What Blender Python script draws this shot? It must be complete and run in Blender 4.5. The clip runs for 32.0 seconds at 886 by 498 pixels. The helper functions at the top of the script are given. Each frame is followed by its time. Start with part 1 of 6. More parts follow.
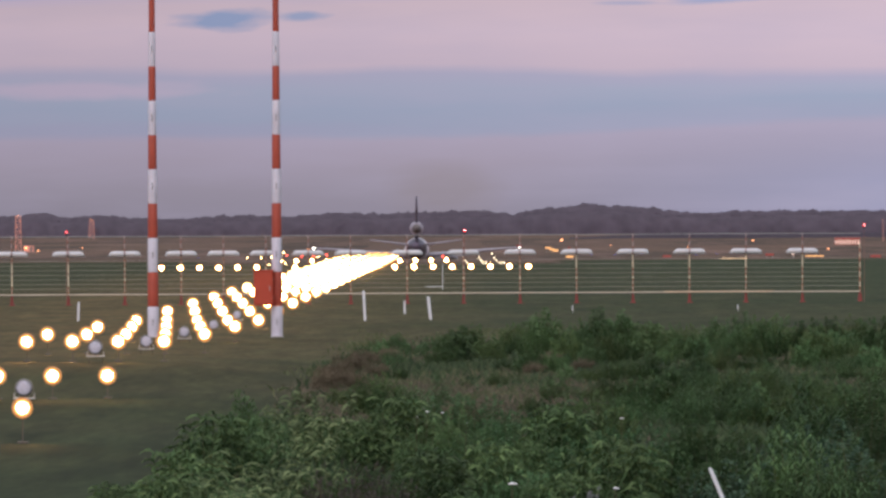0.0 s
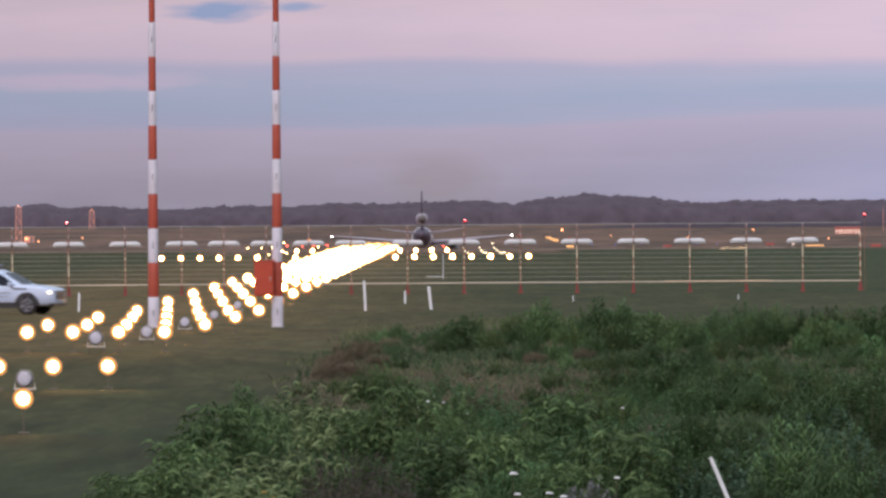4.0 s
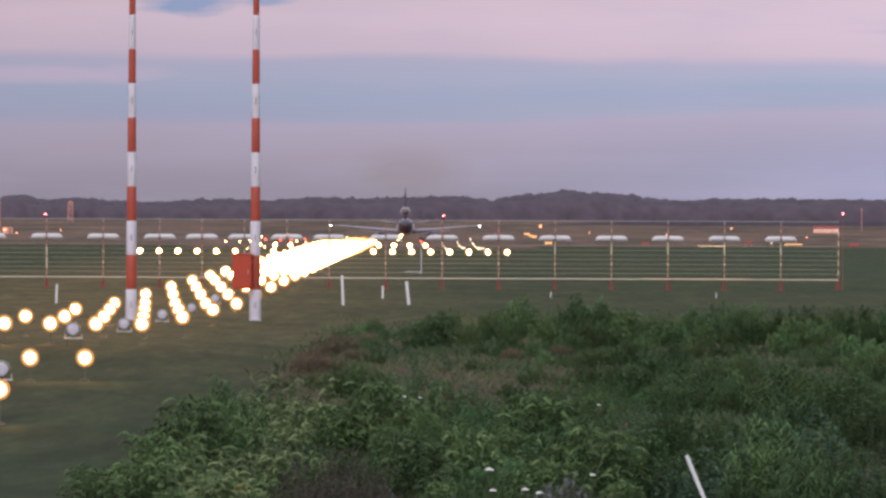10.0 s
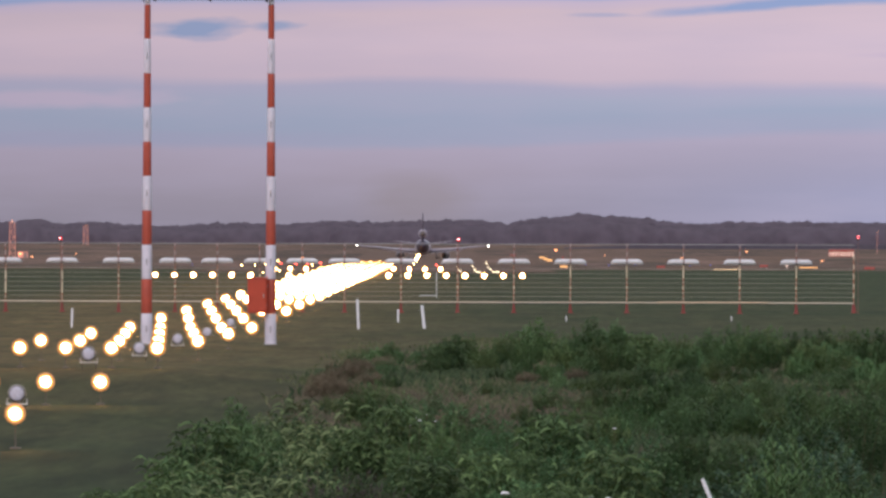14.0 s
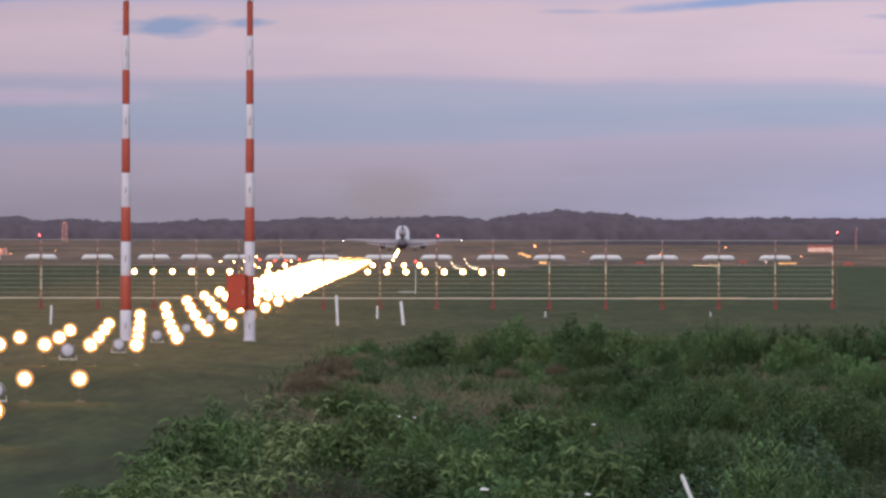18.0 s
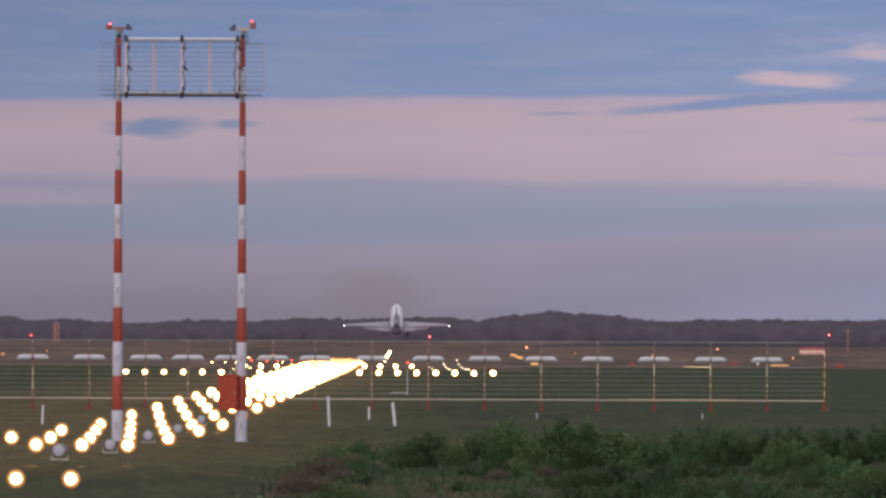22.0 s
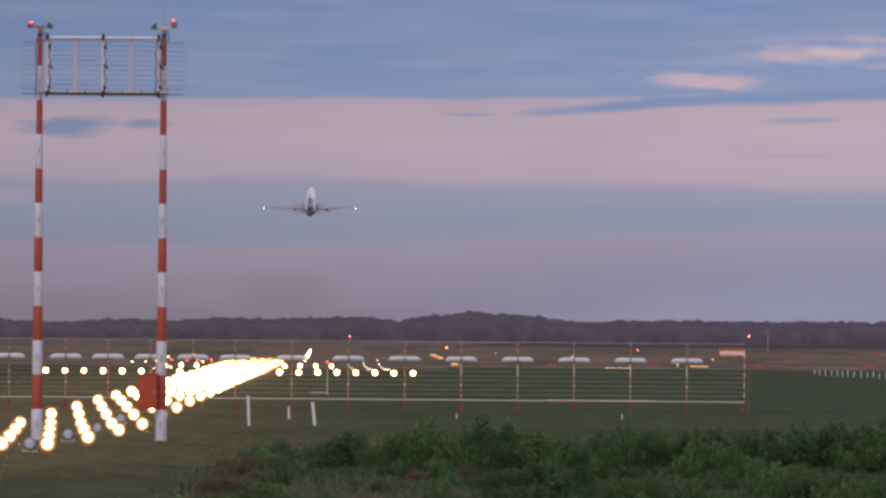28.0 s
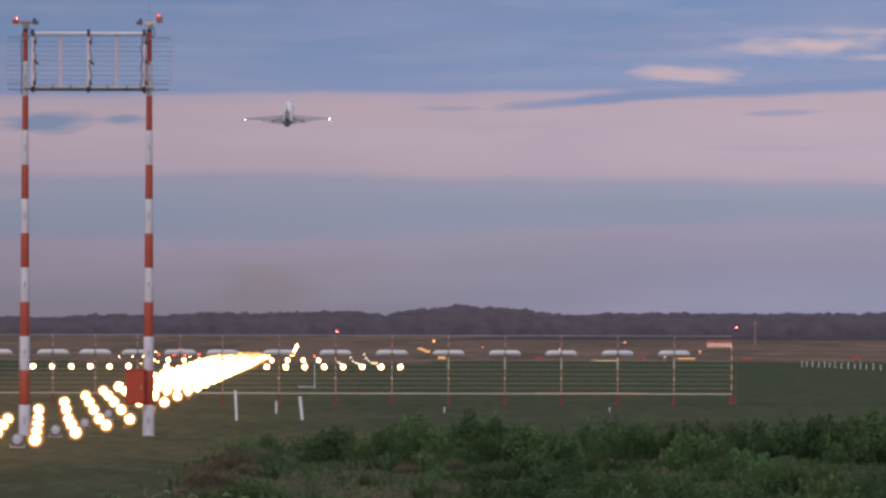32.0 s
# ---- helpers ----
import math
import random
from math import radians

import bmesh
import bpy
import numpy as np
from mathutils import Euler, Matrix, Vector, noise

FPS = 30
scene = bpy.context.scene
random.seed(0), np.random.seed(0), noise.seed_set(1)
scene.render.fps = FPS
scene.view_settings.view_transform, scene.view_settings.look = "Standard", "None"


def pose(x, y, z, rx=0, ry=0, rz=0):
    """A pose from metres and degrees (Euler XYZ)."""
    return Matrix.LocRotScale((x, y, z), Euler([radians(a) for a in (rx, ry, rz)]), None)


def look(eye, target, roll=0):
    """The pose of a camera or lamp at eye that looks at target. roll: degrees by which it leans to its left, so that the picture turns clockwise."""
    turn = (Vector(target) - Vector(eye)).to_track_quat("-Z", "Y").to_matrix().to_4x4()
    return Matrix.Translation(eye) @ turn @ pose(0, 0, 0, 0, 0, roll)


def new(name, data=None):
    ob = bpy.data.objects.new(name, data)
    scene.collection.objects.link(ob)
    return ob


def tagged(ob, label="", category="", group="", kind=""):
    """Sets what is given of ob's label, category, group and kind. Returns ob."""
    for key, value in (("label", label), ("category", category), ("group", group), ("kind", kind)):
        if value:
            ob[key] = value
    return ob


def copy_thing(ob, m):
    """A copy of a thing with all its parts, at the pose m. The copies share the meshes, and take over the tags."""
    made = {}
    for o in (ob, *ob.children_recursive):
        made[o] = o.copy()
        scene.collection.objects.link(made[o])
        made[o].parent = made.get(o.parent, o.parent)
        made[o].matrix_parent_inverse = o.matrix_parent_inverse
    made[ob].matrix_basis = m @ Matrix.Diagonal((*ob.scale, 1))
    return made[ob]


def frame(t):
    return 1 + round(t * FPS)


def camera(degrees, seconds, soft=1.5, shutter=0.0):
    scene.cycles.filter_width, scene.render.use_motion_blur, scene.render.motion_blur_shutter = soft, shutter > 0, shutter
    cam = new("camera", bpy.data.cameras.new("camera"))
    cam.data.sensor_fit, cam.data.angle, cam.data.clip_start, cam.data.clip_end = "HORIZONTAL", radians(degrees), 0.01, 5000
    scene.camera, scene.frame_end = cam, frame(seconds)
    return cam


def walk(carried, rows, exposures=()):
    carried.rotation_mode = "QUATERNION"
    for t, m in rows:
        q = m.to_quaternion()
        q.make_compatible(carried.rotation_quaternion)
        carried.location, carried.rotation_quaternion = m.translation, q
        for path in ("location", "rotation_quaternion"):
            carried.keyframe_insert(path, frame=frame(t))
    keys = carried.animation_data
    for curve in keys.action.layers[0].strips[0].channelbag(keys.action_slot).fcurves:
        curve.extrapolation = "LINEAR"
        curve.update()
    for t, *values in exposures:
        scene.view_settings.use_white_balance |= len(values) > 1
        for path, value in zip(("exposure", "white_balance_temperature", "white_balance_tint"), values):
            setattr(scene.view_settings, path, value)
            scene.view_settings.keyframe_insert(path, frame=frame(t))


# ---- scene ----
# The camera stands still on a tripod at EYE and only turns.
EYE = 3.8
cam = camera(6.3214, 32.0, 2.8, 0.3)
TURNS = [
    (0.0, 0.0280, -0.2418, 0.269),
    (0.5, 0.0222, -0.2492, 0.283),
    (1.0, 0.0194, -0.2619, 0.331),
    (1.5, -0.0113, -0.2490, 0.366),
    (2.0, -0.0202, -0.2572, 0.393),
    (2.5, -0.0213, -0.2627, 0.534),
    (3.0, -0.0102, -0.3049, 0.579),
    (3.5, 0.0102, -0.3156, 0.439),
    (5.5, 0.0498, -0.3027, 0.298),
    (6.0, 0.0868, -0.3106, 0.295),
    (6.5, 0.1233, -0.3354, 0.292),
    (7.0, 0.1340, -0.3346, 0.292),
    (7.5, 0.1373, -0.3577, 0.200),
    (8.0, 0.1189, -0.3800, 0.115),
    (8.5, 0.0558, -0.4036, 0.056),
    (9.0, -0.0259, -0.3858, 0.008),
    (9.5, -0.0755, -0.3783, -0.144),
    (10.0, -0.1218, -0.3468, -0.242),
    (10.5, -0.1414, -0.3124, -0.223),
    (11.0, -0.1380, -0.2797, -0.213),
    (11.5, -0.1121, -0.2518, -0.168),
    (12.0, -0.1041, -0.2172, -0.221),
    (12.5, -0.0533, -0.2155, -0.315),
    (13.0, -0.0067, -0.2101, -0.240),
    (13.5, 0.0302, -0.1879, -0.270),
    (14.0, -0.0128, -0.1780, -0.167),
    (14.5, -0.1095, -0.1556, -0.248),
    (15.0, -0.1536, -0.1243, -0.243),
    (15.5, -0.1760, -0.1603, -0.304),
    (17.5, -0.1454, -0.2187, -0.208),
    (18.0, -0.1632, -0.2043, -0.075),
    (18.5, -0.1971, -0.1604, -0.047),
    (19.0, -0.1613, -0.1145, -0.044),
    (19.5, -0.1130, -0.0236, -0.085),
    (20.0, -0.1331, 0.1704, -0.285),
    (20.5, -0.2016, 0.3211, -0.311),
    (21.0, -0.2202, 0.4104, -0.221),
    (21.5, -0.2006, 0.4648, -0.174),
    (22.0, -0.2210, 0.5177, -0.240),
    (22.5, -0.2607, 0.5453, -0.362),
    (23.0, -0.3346, 0.5286, -0.266),
    (23.5, -0.4308, 0.5322, -0.309),
    (24.0, -0.5013, 0.5408, -0.391),
    (24.5, -0.5200, 0.5400, -0.381),
    (26.5, -0.4926, 0.4854, -0.345),
    (27.0, -0.5917, 0.4878, -0.360),
    (27.5, -0.7070, 0.4960, -0.478),
    (28.0, -0.7909, 0.5210, -0.453),
    (28.5, -0.8814, 0.5344, -0.451),
    (29.0, -0.9247, 0.5307, -0.513),
    (29.5, -0.9950, 0.5326, -0.535),
    (30.0, -1.0178, 0.5302, -0.420),
    (30.5, -0.9629, 0.5097, -0.257),
    (31.0, -0.9059, 0.4833, -0.178),
    (31.5, -0.8649, 0.4782, -0.124),
    (32.0, -0.8838, 0.4757, -0.134),
]
walk(cam, [(t, pose(0, 0, EYE, 90 + pitch, roll, yaw)) for t, yaw, pitch, roll in TURNS],
     [(0.0, -0.07), (2.0, 0.05), (5.5, 0.08), (10.0, 0.06), (15.0, -0.02), (18.0, 0.02), (19.0, 0.0), (20.0, -0.14), (21.0, -0.38), (22.0, -0.42), (26.0, -0.46), (32.0, -0.44)])

# ---- world and sun: dusk, the light comes from the whole sky ----
world = bpy.data.worlds.new("dusk_sky")
scene.world = world
world.use_nodes = True
wn, wl = world.node_tree.nodes, world.node_tree.links
wn.clear()
w_out = wn.new("ShaderNodeOutputWorld")
w_sky = wn.new("ShaderNodeTexSky")
w_sky.sky_type = "NISHITA"
w_sky.sun_disc = False
w_sky.sun_elevation = radians(1.0)
w_sky.sun_rotation = radians(200)
w_b1 = wn.new("ShaderNodeBackground")
w_b1.inputs["Strength"].default_value = 0.1
w_b2 = wn.new("ShaderNodeBackground")
w_co = wn.new("ShaderNodeTexCoord")
w_sep = wn.new("ShaderNodeSeparateXYZ")
w_ramp = wn.new("ShaderNodeValToRGB")
for pos, col in ((0.0, (0.30, 0.26, 0.30)), (0.12, (0.52, 0.45, 0.53)), (0.5, (0.38, 0.42, 0.53)), (1.0, (0.33, 0.39, 0.52))):
    el = w_ramp.color_ramp.elements.new(pos) if pos not in (0.0, 1.0) else w_ramp.color_ramp.elements[int(pos)]
    el.color = (*col, 1)
w_add = wn.new("ShaderNodeAddShader")
wl.new(w_co.outputs["Generated"], w_sep.inputs[0])
wl.new(w_sep.outputs["Z"], w_ramp.inputs[0])
wl.new(w_ramp.outputs[0], w_b2.inputs["Color"])
w_b2.inputs["Strength"].default_value = 0.88
wl.new(w_sky.outputs[0], w_b1.inputs["Color"])
wl.new(w_b1.outputs[0], w_add.inputs[0])
wl.new(w_b2.outputs[0], w_add.inputs[1])
wl.new(w_add.outputs[0], w_out.inputs["Surface"])

sun_data = bpy.data.lights.new("sun", "SUN")
sun_data.energy, sun_data.angle, sun_data.color = 1.40, radians(50), (1.0, 0.92, 0.98)
sun = new("sun", sun_data)
sun.matrix_world = look((-60, -200, 165), (0, 0, 0))


# ---- materials ----
def nodes_of(m):
    m.use_nodes = True
    nt = m.node_tree
    return nt.nodes, nt.links, nt.nodes["Principled BSDF"]


def mat(name, col, rough=0.6, metal=0.0, vary=0.15, size=3.0, bump=0.0, fine=40.0, each=0.0):
    """A painted or natural surface: two scales of mottling, some relief, and a shade of its own for each object."""
    m = bpy.data.materials.new(name)
    n, l, p = nodes_of(m)
    p.inputs["Roughness"].default_value, p.inputs["Metallic"].default_value = rough, metal
    co = n.new("ShaderNodeTexCoord")
    a, b = n.new("ShaderNodeTexNoise"), n.new("ShaderNodeTexNoise")
    a.inputs["Scale"].default_value, b.inputs["Scale"].default_value = size, fine
    a.inputs["Detail"].default_value = 4
    l.new(co.outputs["Object"], a.inputs["Vector"])
    l.new(co.outputs["Object"], b.inputs["Vector"])
    s = n.new("ShaderNodeMath")
    s.operation = "ADD"
    l.new(a.outputs["Fac"], s.inputs[0])
    l.new(b.outputs["Fac"], s.inputs[1])
    r = n.new("ShaderNodeMapRange")
    r.inputs["From Min"].default_value, r.inputs["From Max"].default_value = 0.6, 1.4
    r.inputs["To Min"].default_value, r.inputs["To Max"].default_value = 1 - vary, 1 + vary
    l.new(s.outputs[0], r.inputs["Value"])
    fac = r.outputs[0]
    if each:
        oi = n.new("ShaderNodeObjectInfo")
        q = n.new("ShaderNodeMapRange")
        q.inputs["To Min"].default_value, q.inputs["To Max"].default_value = 1 - each, 1 + each
        l.new(oi.outputs["Random"], q.inputs["Value"])
        mm = n.new("ShaderNodeMath")
        mm.operation = "MULTIPLY"
        l.new(fac, mm.inputs[0])
        l.new(q.outputs[0], mm.inputs[1])
        fac = mm.outputs[0]
    mul = n.new("ShaderNodeVectorMath")
    mul.operation = "SCALE"
    mul.inputs[0].default_value = col
    l.new(fac, mul.inputs["Scale"])
    l.new(mul.outputs[0], p.inputs["Base Color"])
    if rough > 0.8:
        p.inputs["Specular IOR Level"].default_value = 0.1
    if bump:
        bp = n.new("ShaderNodeBump")
        bp.inputs["Strength"].default_value = bump
        bp.inputs["Distance"].default_value = 0.02
        l.new(s.outputs[0], bp.inputs["Height"])
        l.new(bp.outputs[0], p.inputs["Normal"])
    return m


def glow(name, col, strength, lights=False):
    m = bpy.data.materials.new(name)
    n, l, p = nodes_of(m)
    p.inputs["Base Color"].default_value = (0.06 * col[0], 0.06 * col[1], 0.06 * col[2], 1)
    p.inputs["Emission Color"].default_value = (*col, 1)
    p.inputs["Emission Strength"].default_value = strength
    m.cycles.emission_sampling = "FRONT" if lights else "NONE"
    return m


def leaf_mat(name, col, col2, each=0.3, isle=0.35, soft_facing=0.75, through_leaf=0.38, mottle=0.0):
    """Foliage: hue and shade differ from plant to plant and from leaf to leaf."""
    m = bpy.data.materials.new(name)
    n, l, p = nodes_of(m)
    p.inputs["Roughness"].default_value = 0.6
    p.inputs["Specular IOR Level"].default_value = 0.25
    oi, ge = n.new("ShaderNodeObjectInfo"), n.new("ShaderNodeNewGeometry")
    mx = n.new("ShaderNodeMix")
    mx.data_type = "RGBA"
    mx.inputs[6].default_value, mx.inputs[7].default_value = (*col, 1), (*col2, 1)
    avg = n.new("ShaderNodeMath")
    avg.operation = "MULTIPLY_ADD"
    avg.inputs[1].default_value = each
    sc = n.new("ShaderNodeMath")
    sc.operation = "MULTIPLY"
    sc.inputs[1].default_value = 1 - each
    l.new(ge.outputs["Random Per Island"], sc.inputs[0])
    l.new(oi.outputs["Random"], avg.inputs[0])
    l.new(sc.outputs[0], avg.inputs[2])
    l.new(avg.outputs[0], mx.inputs[0])
    r = n.new("ShaderNodeMapRange")
    r.inputs["To Min"].default_value, r.inputs["To Max"].default_value = 1 - isle, 1 + isle
    l.new(ge.outputs["Random Per Island"], r.inputs["Value"])
    v = n.new("ShaderNodeVectorMath")
    v.operation = "SCALE"
    l.new(mx.outputs[2], v.inputs[0])
    tone = n.new("ShaderNodeMath")
    tone.operation = "PINGPONG"
    tone.inputs[1].default_value = 0.09
    l.new(oi.outputs["Random"], tone.inputs[0])
    rt = n.new("ShaderNodeMapRange")
    rt.inputs["From Max"].default_value = 0.09
    rt.inputs["To Min"].default_value, rt.inputs["To Max"].default_value = 1 - 0.55 * each, 1 + 0.35 * each
    l.new(tone.outputs[0], rt.inputs["Value"])
    both = n.new("ShaderNodeMath")
    both.operation = "MULTIPLY"
    l.new(rt.outputs[0], both.inputs[0])
    l.new(r.outputs[0], both.inputs[1])
    shade = both.outputs[0]
    if mottle:
        # crowns of different kinds of tree, side by side
        co, mo, rm, mm = n.new("ShaderNodeTexCoord"), n.new("ShaderNodeTexNoise"), n.new("ShaderNodeMapRange"), n.new("ShaderNodeMath")
        mo.inputs["Scale"].default_value, mo.inputs["Detail"].default_value = 0.11, 5
        rm.inputs["From Min"].default_value, rm.inputs["From Max"].default_value = 0.3, 0.7
        rm.inputs["To Min"].default_value, rm.inputs["To Max"].default_value = 1 - mottle, 1 + mottle
        mm.operation = "MULTIPLY"
        l.new(co.outputs["Object"], mo.inputs["Vector"])
        l.new(mo.outputs["Fac"], rm.inputs["Value"])
        l.new(shade, mm.inputs[0])
        l.new(rm.outputs[0], mm.inputs[1])
        shade = mm.outputs[0]
    l.new(shade, v.inputs["Scale"])
    l.new(v.outputs[0], p.inputs["Base Color"])
    # many curled blades: they face the sky and the light on the whole
    fl = n.new("ShaderNodeVectorMath")
    fl.operation = "SCALE"
    fl.inputs["Scale"].default_value = 1 - soft_facing
    l.new(ge.outputs["Normal"], fl.inputs[0])
    up = n.new("ShaderNodeVectorMath")
    up.operation = "ADD"
    up.inputs[1].default_value = (0, -0.55 * soft_facing, 0.83 * soft_facing)
    l.new(fl.outputs[0], up.inputs[0])
    nz = n.new("ShaderNodeVectorMath")
    nz.operation = "NORMALIZE"
    l.new(up.outputs[0], nz.inputs[0])
    l.new(nz.outputs[0], p.inputs["Normal"])
    # thin leaves let light through
    tr, both_ways = n.new("ShaderNodeBsdfTranslucent"), n.new("ShaderNodeMixShader")
    both_ways.inputs[0].default_value = through_leaf
    l.new(v.outputs[0], tr.inputs["Color"])
    l.new(p.outputs[0], both_ways.inputs[1])
    l.new(tr.outputs[0], both_ways.inputs[2])
    l.new(both_ways.outputs[0], n["Material Output"].inputs["Surface"])
    return m


M_RED = mat("red_band_paint", (0.48, 0.088, 0.055), 0.5, vary=0.18, size=2.5, bump=0.1)
M_WHITE = mat("white_band_paint", (0.76, 0.73, 0.83), 0.5, vary=0.16, size=2.5, bump=0.1)
M_BOXRED = mat("red_cabinet_paint", (0.52, 0.07, 0.035), 0.45, vary=0.1)
M_RADOME = mat("white_radome", (0.74, 0.74, 0.77), 0.45, vary=0.06)
M_ORANGE = mat("orange_mast_paint", (0.42, 0.17, 0.10), 0.5, vary=0.2, size=1.5)
M_FOOT = mat("red_foot_paint", (0.27, 0.055, 0.047), 0.55, vary=0.2)
M_PALEPOST = mat("pale_post_paint", (0.84, 0.65, 0.47), 0.4, vary=0.15)
# cream lamp gleam on the posts, put into the band colour
M_GLEAM = mat("cream_post_gleam", (0.97, 0.83, 0.60), 0.30, 0.0, vary=0.05)
M_DULL = mat("dull_pale_band", (0.55, 0.40, 0.31), 0.5, vary=0.2)
M_TIP = mat("weathered_orange_paint", (0.34, 0.15, 0.12), 0.5, vary=0.2, size=1.5)
M_TIPPALE = mat("weathered_pale_paint", (0.52, 0.40, 0.38), 0.5, vary=0.2, size=1.5)
M_STEEL = mat("galvanised_steel", (0.46, 0.45, 0.45), 0.45, 0.6, vary=0.15)
M_WIRE = mat("dull_wire", (0.42, 0.38, 0.33), 0.5, 0.4, vary=0.1)
M_BAR = mat("cream_bar_paint", (0.70, 0.60, 0.48), 0.5, vary=0.12, size=0.6)
M_DARK = mat("dark_rubber", (0.025, 0.025, 0.028), 0.7, vary=0.2)
M_BLACK = mat("black_plastic", (0.035, 0.035, 0.04), 0.45, vary=0.15)
M_SOCKET = mat("slate_lamp_box", (0.11, 0.11, 0.15), 0.5, vary=0.15)
M_SLAT = mat("faded_pink_slat", (0.68, 0.53, 0.62), 0.6, vary=0.12)
M_PINKPOST = mat("pink_primer", (0.84, 0.69, 0.76), 0.55, vary=0.12)
# white paint with the sky's blue reflection in its colour
M_CAR = mat("sky_tinted_white_paint", (0.62, 0.72, 0.93), 0.25, vary=0.03)
M_GLASS = mat("tinted_car_glass", (0.010, 0.014, 0.024), 0.12, vary=0.05)
M_GLASS.node_tree.nodes["Principled BSDF"].inputs["Specular IOR Level"].default_value = 0.07
M_ALLOY = mat("silver_alloy", (0.30, 0.31, 0.35), 0.45, 0.5, vary=0.08)
M_TAIL = glow("tail_lamp", (1.0, 0.07, 0.04), 1.1)
M_HEAD = glow("head_lamp", (1.0, 0.80, 0.52), 3.0)
M_DECAL = mat("grey_decal", (0.16, 0.18, 0.25), 0.4, vary=0.1)
M_LAMP = glow("approach_lamp", (1.0, 0.50, 0.16), 95.0, True)
# glare round the approach lamps, built as two glowing rings
M_GLARE_IN = glow("bright_lamp_glare", (1.0, 0.56, 0.20), 2.6)
M_GLARE_OUT = glow("amber_lamp_glare", (1.0, 0.42, 0.13), 0.66)
M_LAMPFAR = glow("runway_lamp", (1.0, 0.60, 0.22), 26.0)
M_REDLAMP = glow("red_obstruction_lamp", (1.0, 0.05, 0.06), 3.0)
M_REDCORE = glow("red_lamp_bulb", (1.0, 0.55, 0.55), 16.0)
M_REDSMALL = glow("red_side_row_lamp", (1.0, 0.08, 0.05), 9.0)
M_TAXI = glow("white_taxiway_lamp", (1.0, 0.80, 0.52), 5.0)
M_BLUELAMP = glow("blue_taxiway_lamp", (0.22, 0.26, 1.0), 0.9)
M_WARM = glow("warm_far_lamp", (1.0, 0.38, 0.16), 4.0)
M_SIGNRED = glow("red_sign_face", (0.80, 0.17, 0.14), 0.36)
M_SIGNTEXT = glow("pale_sign_bar", (1.0, 0.72, 0.6), 1.0)
M_SIGNYEL = glow("yellow_sign_face", (1.0, 0.50, 0.20), 1.3)
M_SIGNWHITE = glow("bright_sign_edge", (1.0, 0.66, 0.36), 3.2)
M_WINGLAMP = glow("wing_tip_lamp", (1.0, 0.93, 0.86), 11.0)
M_FLASHGLASS = mat("flasher_lens", (0.62, 0.60, 0.69), 0.3, vary=0.3, size=14)
M_FLASHBOX = mat("pale_flasher_housing", (0.70, 0.65, 0.60), 0.5, vary=0.15)
M_STAND = mat("pale_light_stand", (0.16, 0.13, 0.10), 0.55, vary=0.15)
M_STAKE = mat("white_stake_paint", (0.80, 0.81, 0.85), 0.55, vary=0.1, size=4)
# airliner colours: sunset pink in the white, the rest lightened for haze
M_PLANE = mat("sunset_tinted_white_paint", (0.84, 0.76, 0.80), 0.35, vary=0.04, size=0.3, fine=3)
M_PLANEDARK = mat("hazy_dark_blue_paint", (0.135, 0.108, 0.150), 0.45, vary=0.1, size=0.3, fine=3)
M_WING = mat("hazy_grey_wing_paint", (0.40, 0.35, 0.40), 0.4, vary=0.08, size=0.3, fine=3)
M_ENGINE = mat("hazy_grey_nacelle_paint", (0.26, 0.235, 0.25), 0.4, vary=0.1, size=0.3, fine=3)
M_EXHAUST = mat("hazy_burnt_exhaust", (0.17, 0.145, 0.14), 0.5, 0.3, vary=0.2)
# asphalt browned to match the reddish haze over the far runway
M_ASPHALT = mat("hazy_runway_asphalt", (0.160, 0.106, 0.080), 0.9, vary=0.2, size=0.02, fine=0.3)
M_WALL = mat("far_building_wall", (0.30, 0.24, 0.22), 0.7, vary=0.2, size=0.2)
M_STEM = mat("weed_stem", (0.10, 0.095, 0.045), 0.7, vary=0.3)
M_LEAF_A = leaf_mat("leaf_fresh", (0.064, 0.114, 0.043), (0.136, 0.206, 0.076), 0.6, 0.36, 0.35, 0.16)
M_LEAF_B = leaf_mat("leaf_dark", (0.037, 0.078, 0.030), (0.086, 0.152, 0.056), 0.6, 0.36, 0.30, 0.14)
M_LEAF_C = leaf_mat("leaf_yellowish", (0.072, 0.120, 0.045), (0.148, 0.210, 0.080), 0.6, 0.36, 0.35, 0.16)
M_LEAF_D = leaf_mat("leaf_bluish", (0.078, 0.166, 0.072), (0.136, 0.252, 0.106), 0.6, 0.36, 0.35, 0.16)
# greyish green, pale because haze over the far weeds is in the colour
M_LEAF_E = leaf_mat("leaf_greyish_haze", (0.080, 0.158, 0.062), (0.146, 0.240, 0.096), 0.6, 0.30, 0.38, 0.18)
# pale bluish reflections put into the broad leaves' colour
M_LEAF_BROAD = leaf_mat("leaf_broad_reflection", (0.034, 0.080, 0.042), (0.100, 0.170, 0.104), 0.5, 0.4, 0.25, 0.2)
M_LEAF_DUSTY = leaf_mat("leaf_dusty_mauve", (0.135, 0.150, 0.150), (0.200, 0.205, 0.210), 0.3, 0.25, 0.4, 0.2)
M_DEAD = leaf_mat("dead_brown_leaves", (0.165, 0.132, 0.086), (0.225, 0.175, 0.120), 0.5, 0.2)
M_WITHER = leaf_mat("dark_withered_leaves", (0.042, 0.037, 0.030), (0.115, 0.098, 0.086), 0.15, 0.3)
M_SPRAY = leaf_mat("pale_lit_flower_sprays", (0.115, 0.165, 0.070), (0.220, 0.275, 0.125), 0.4, 0.3, 0.35, 0.2)
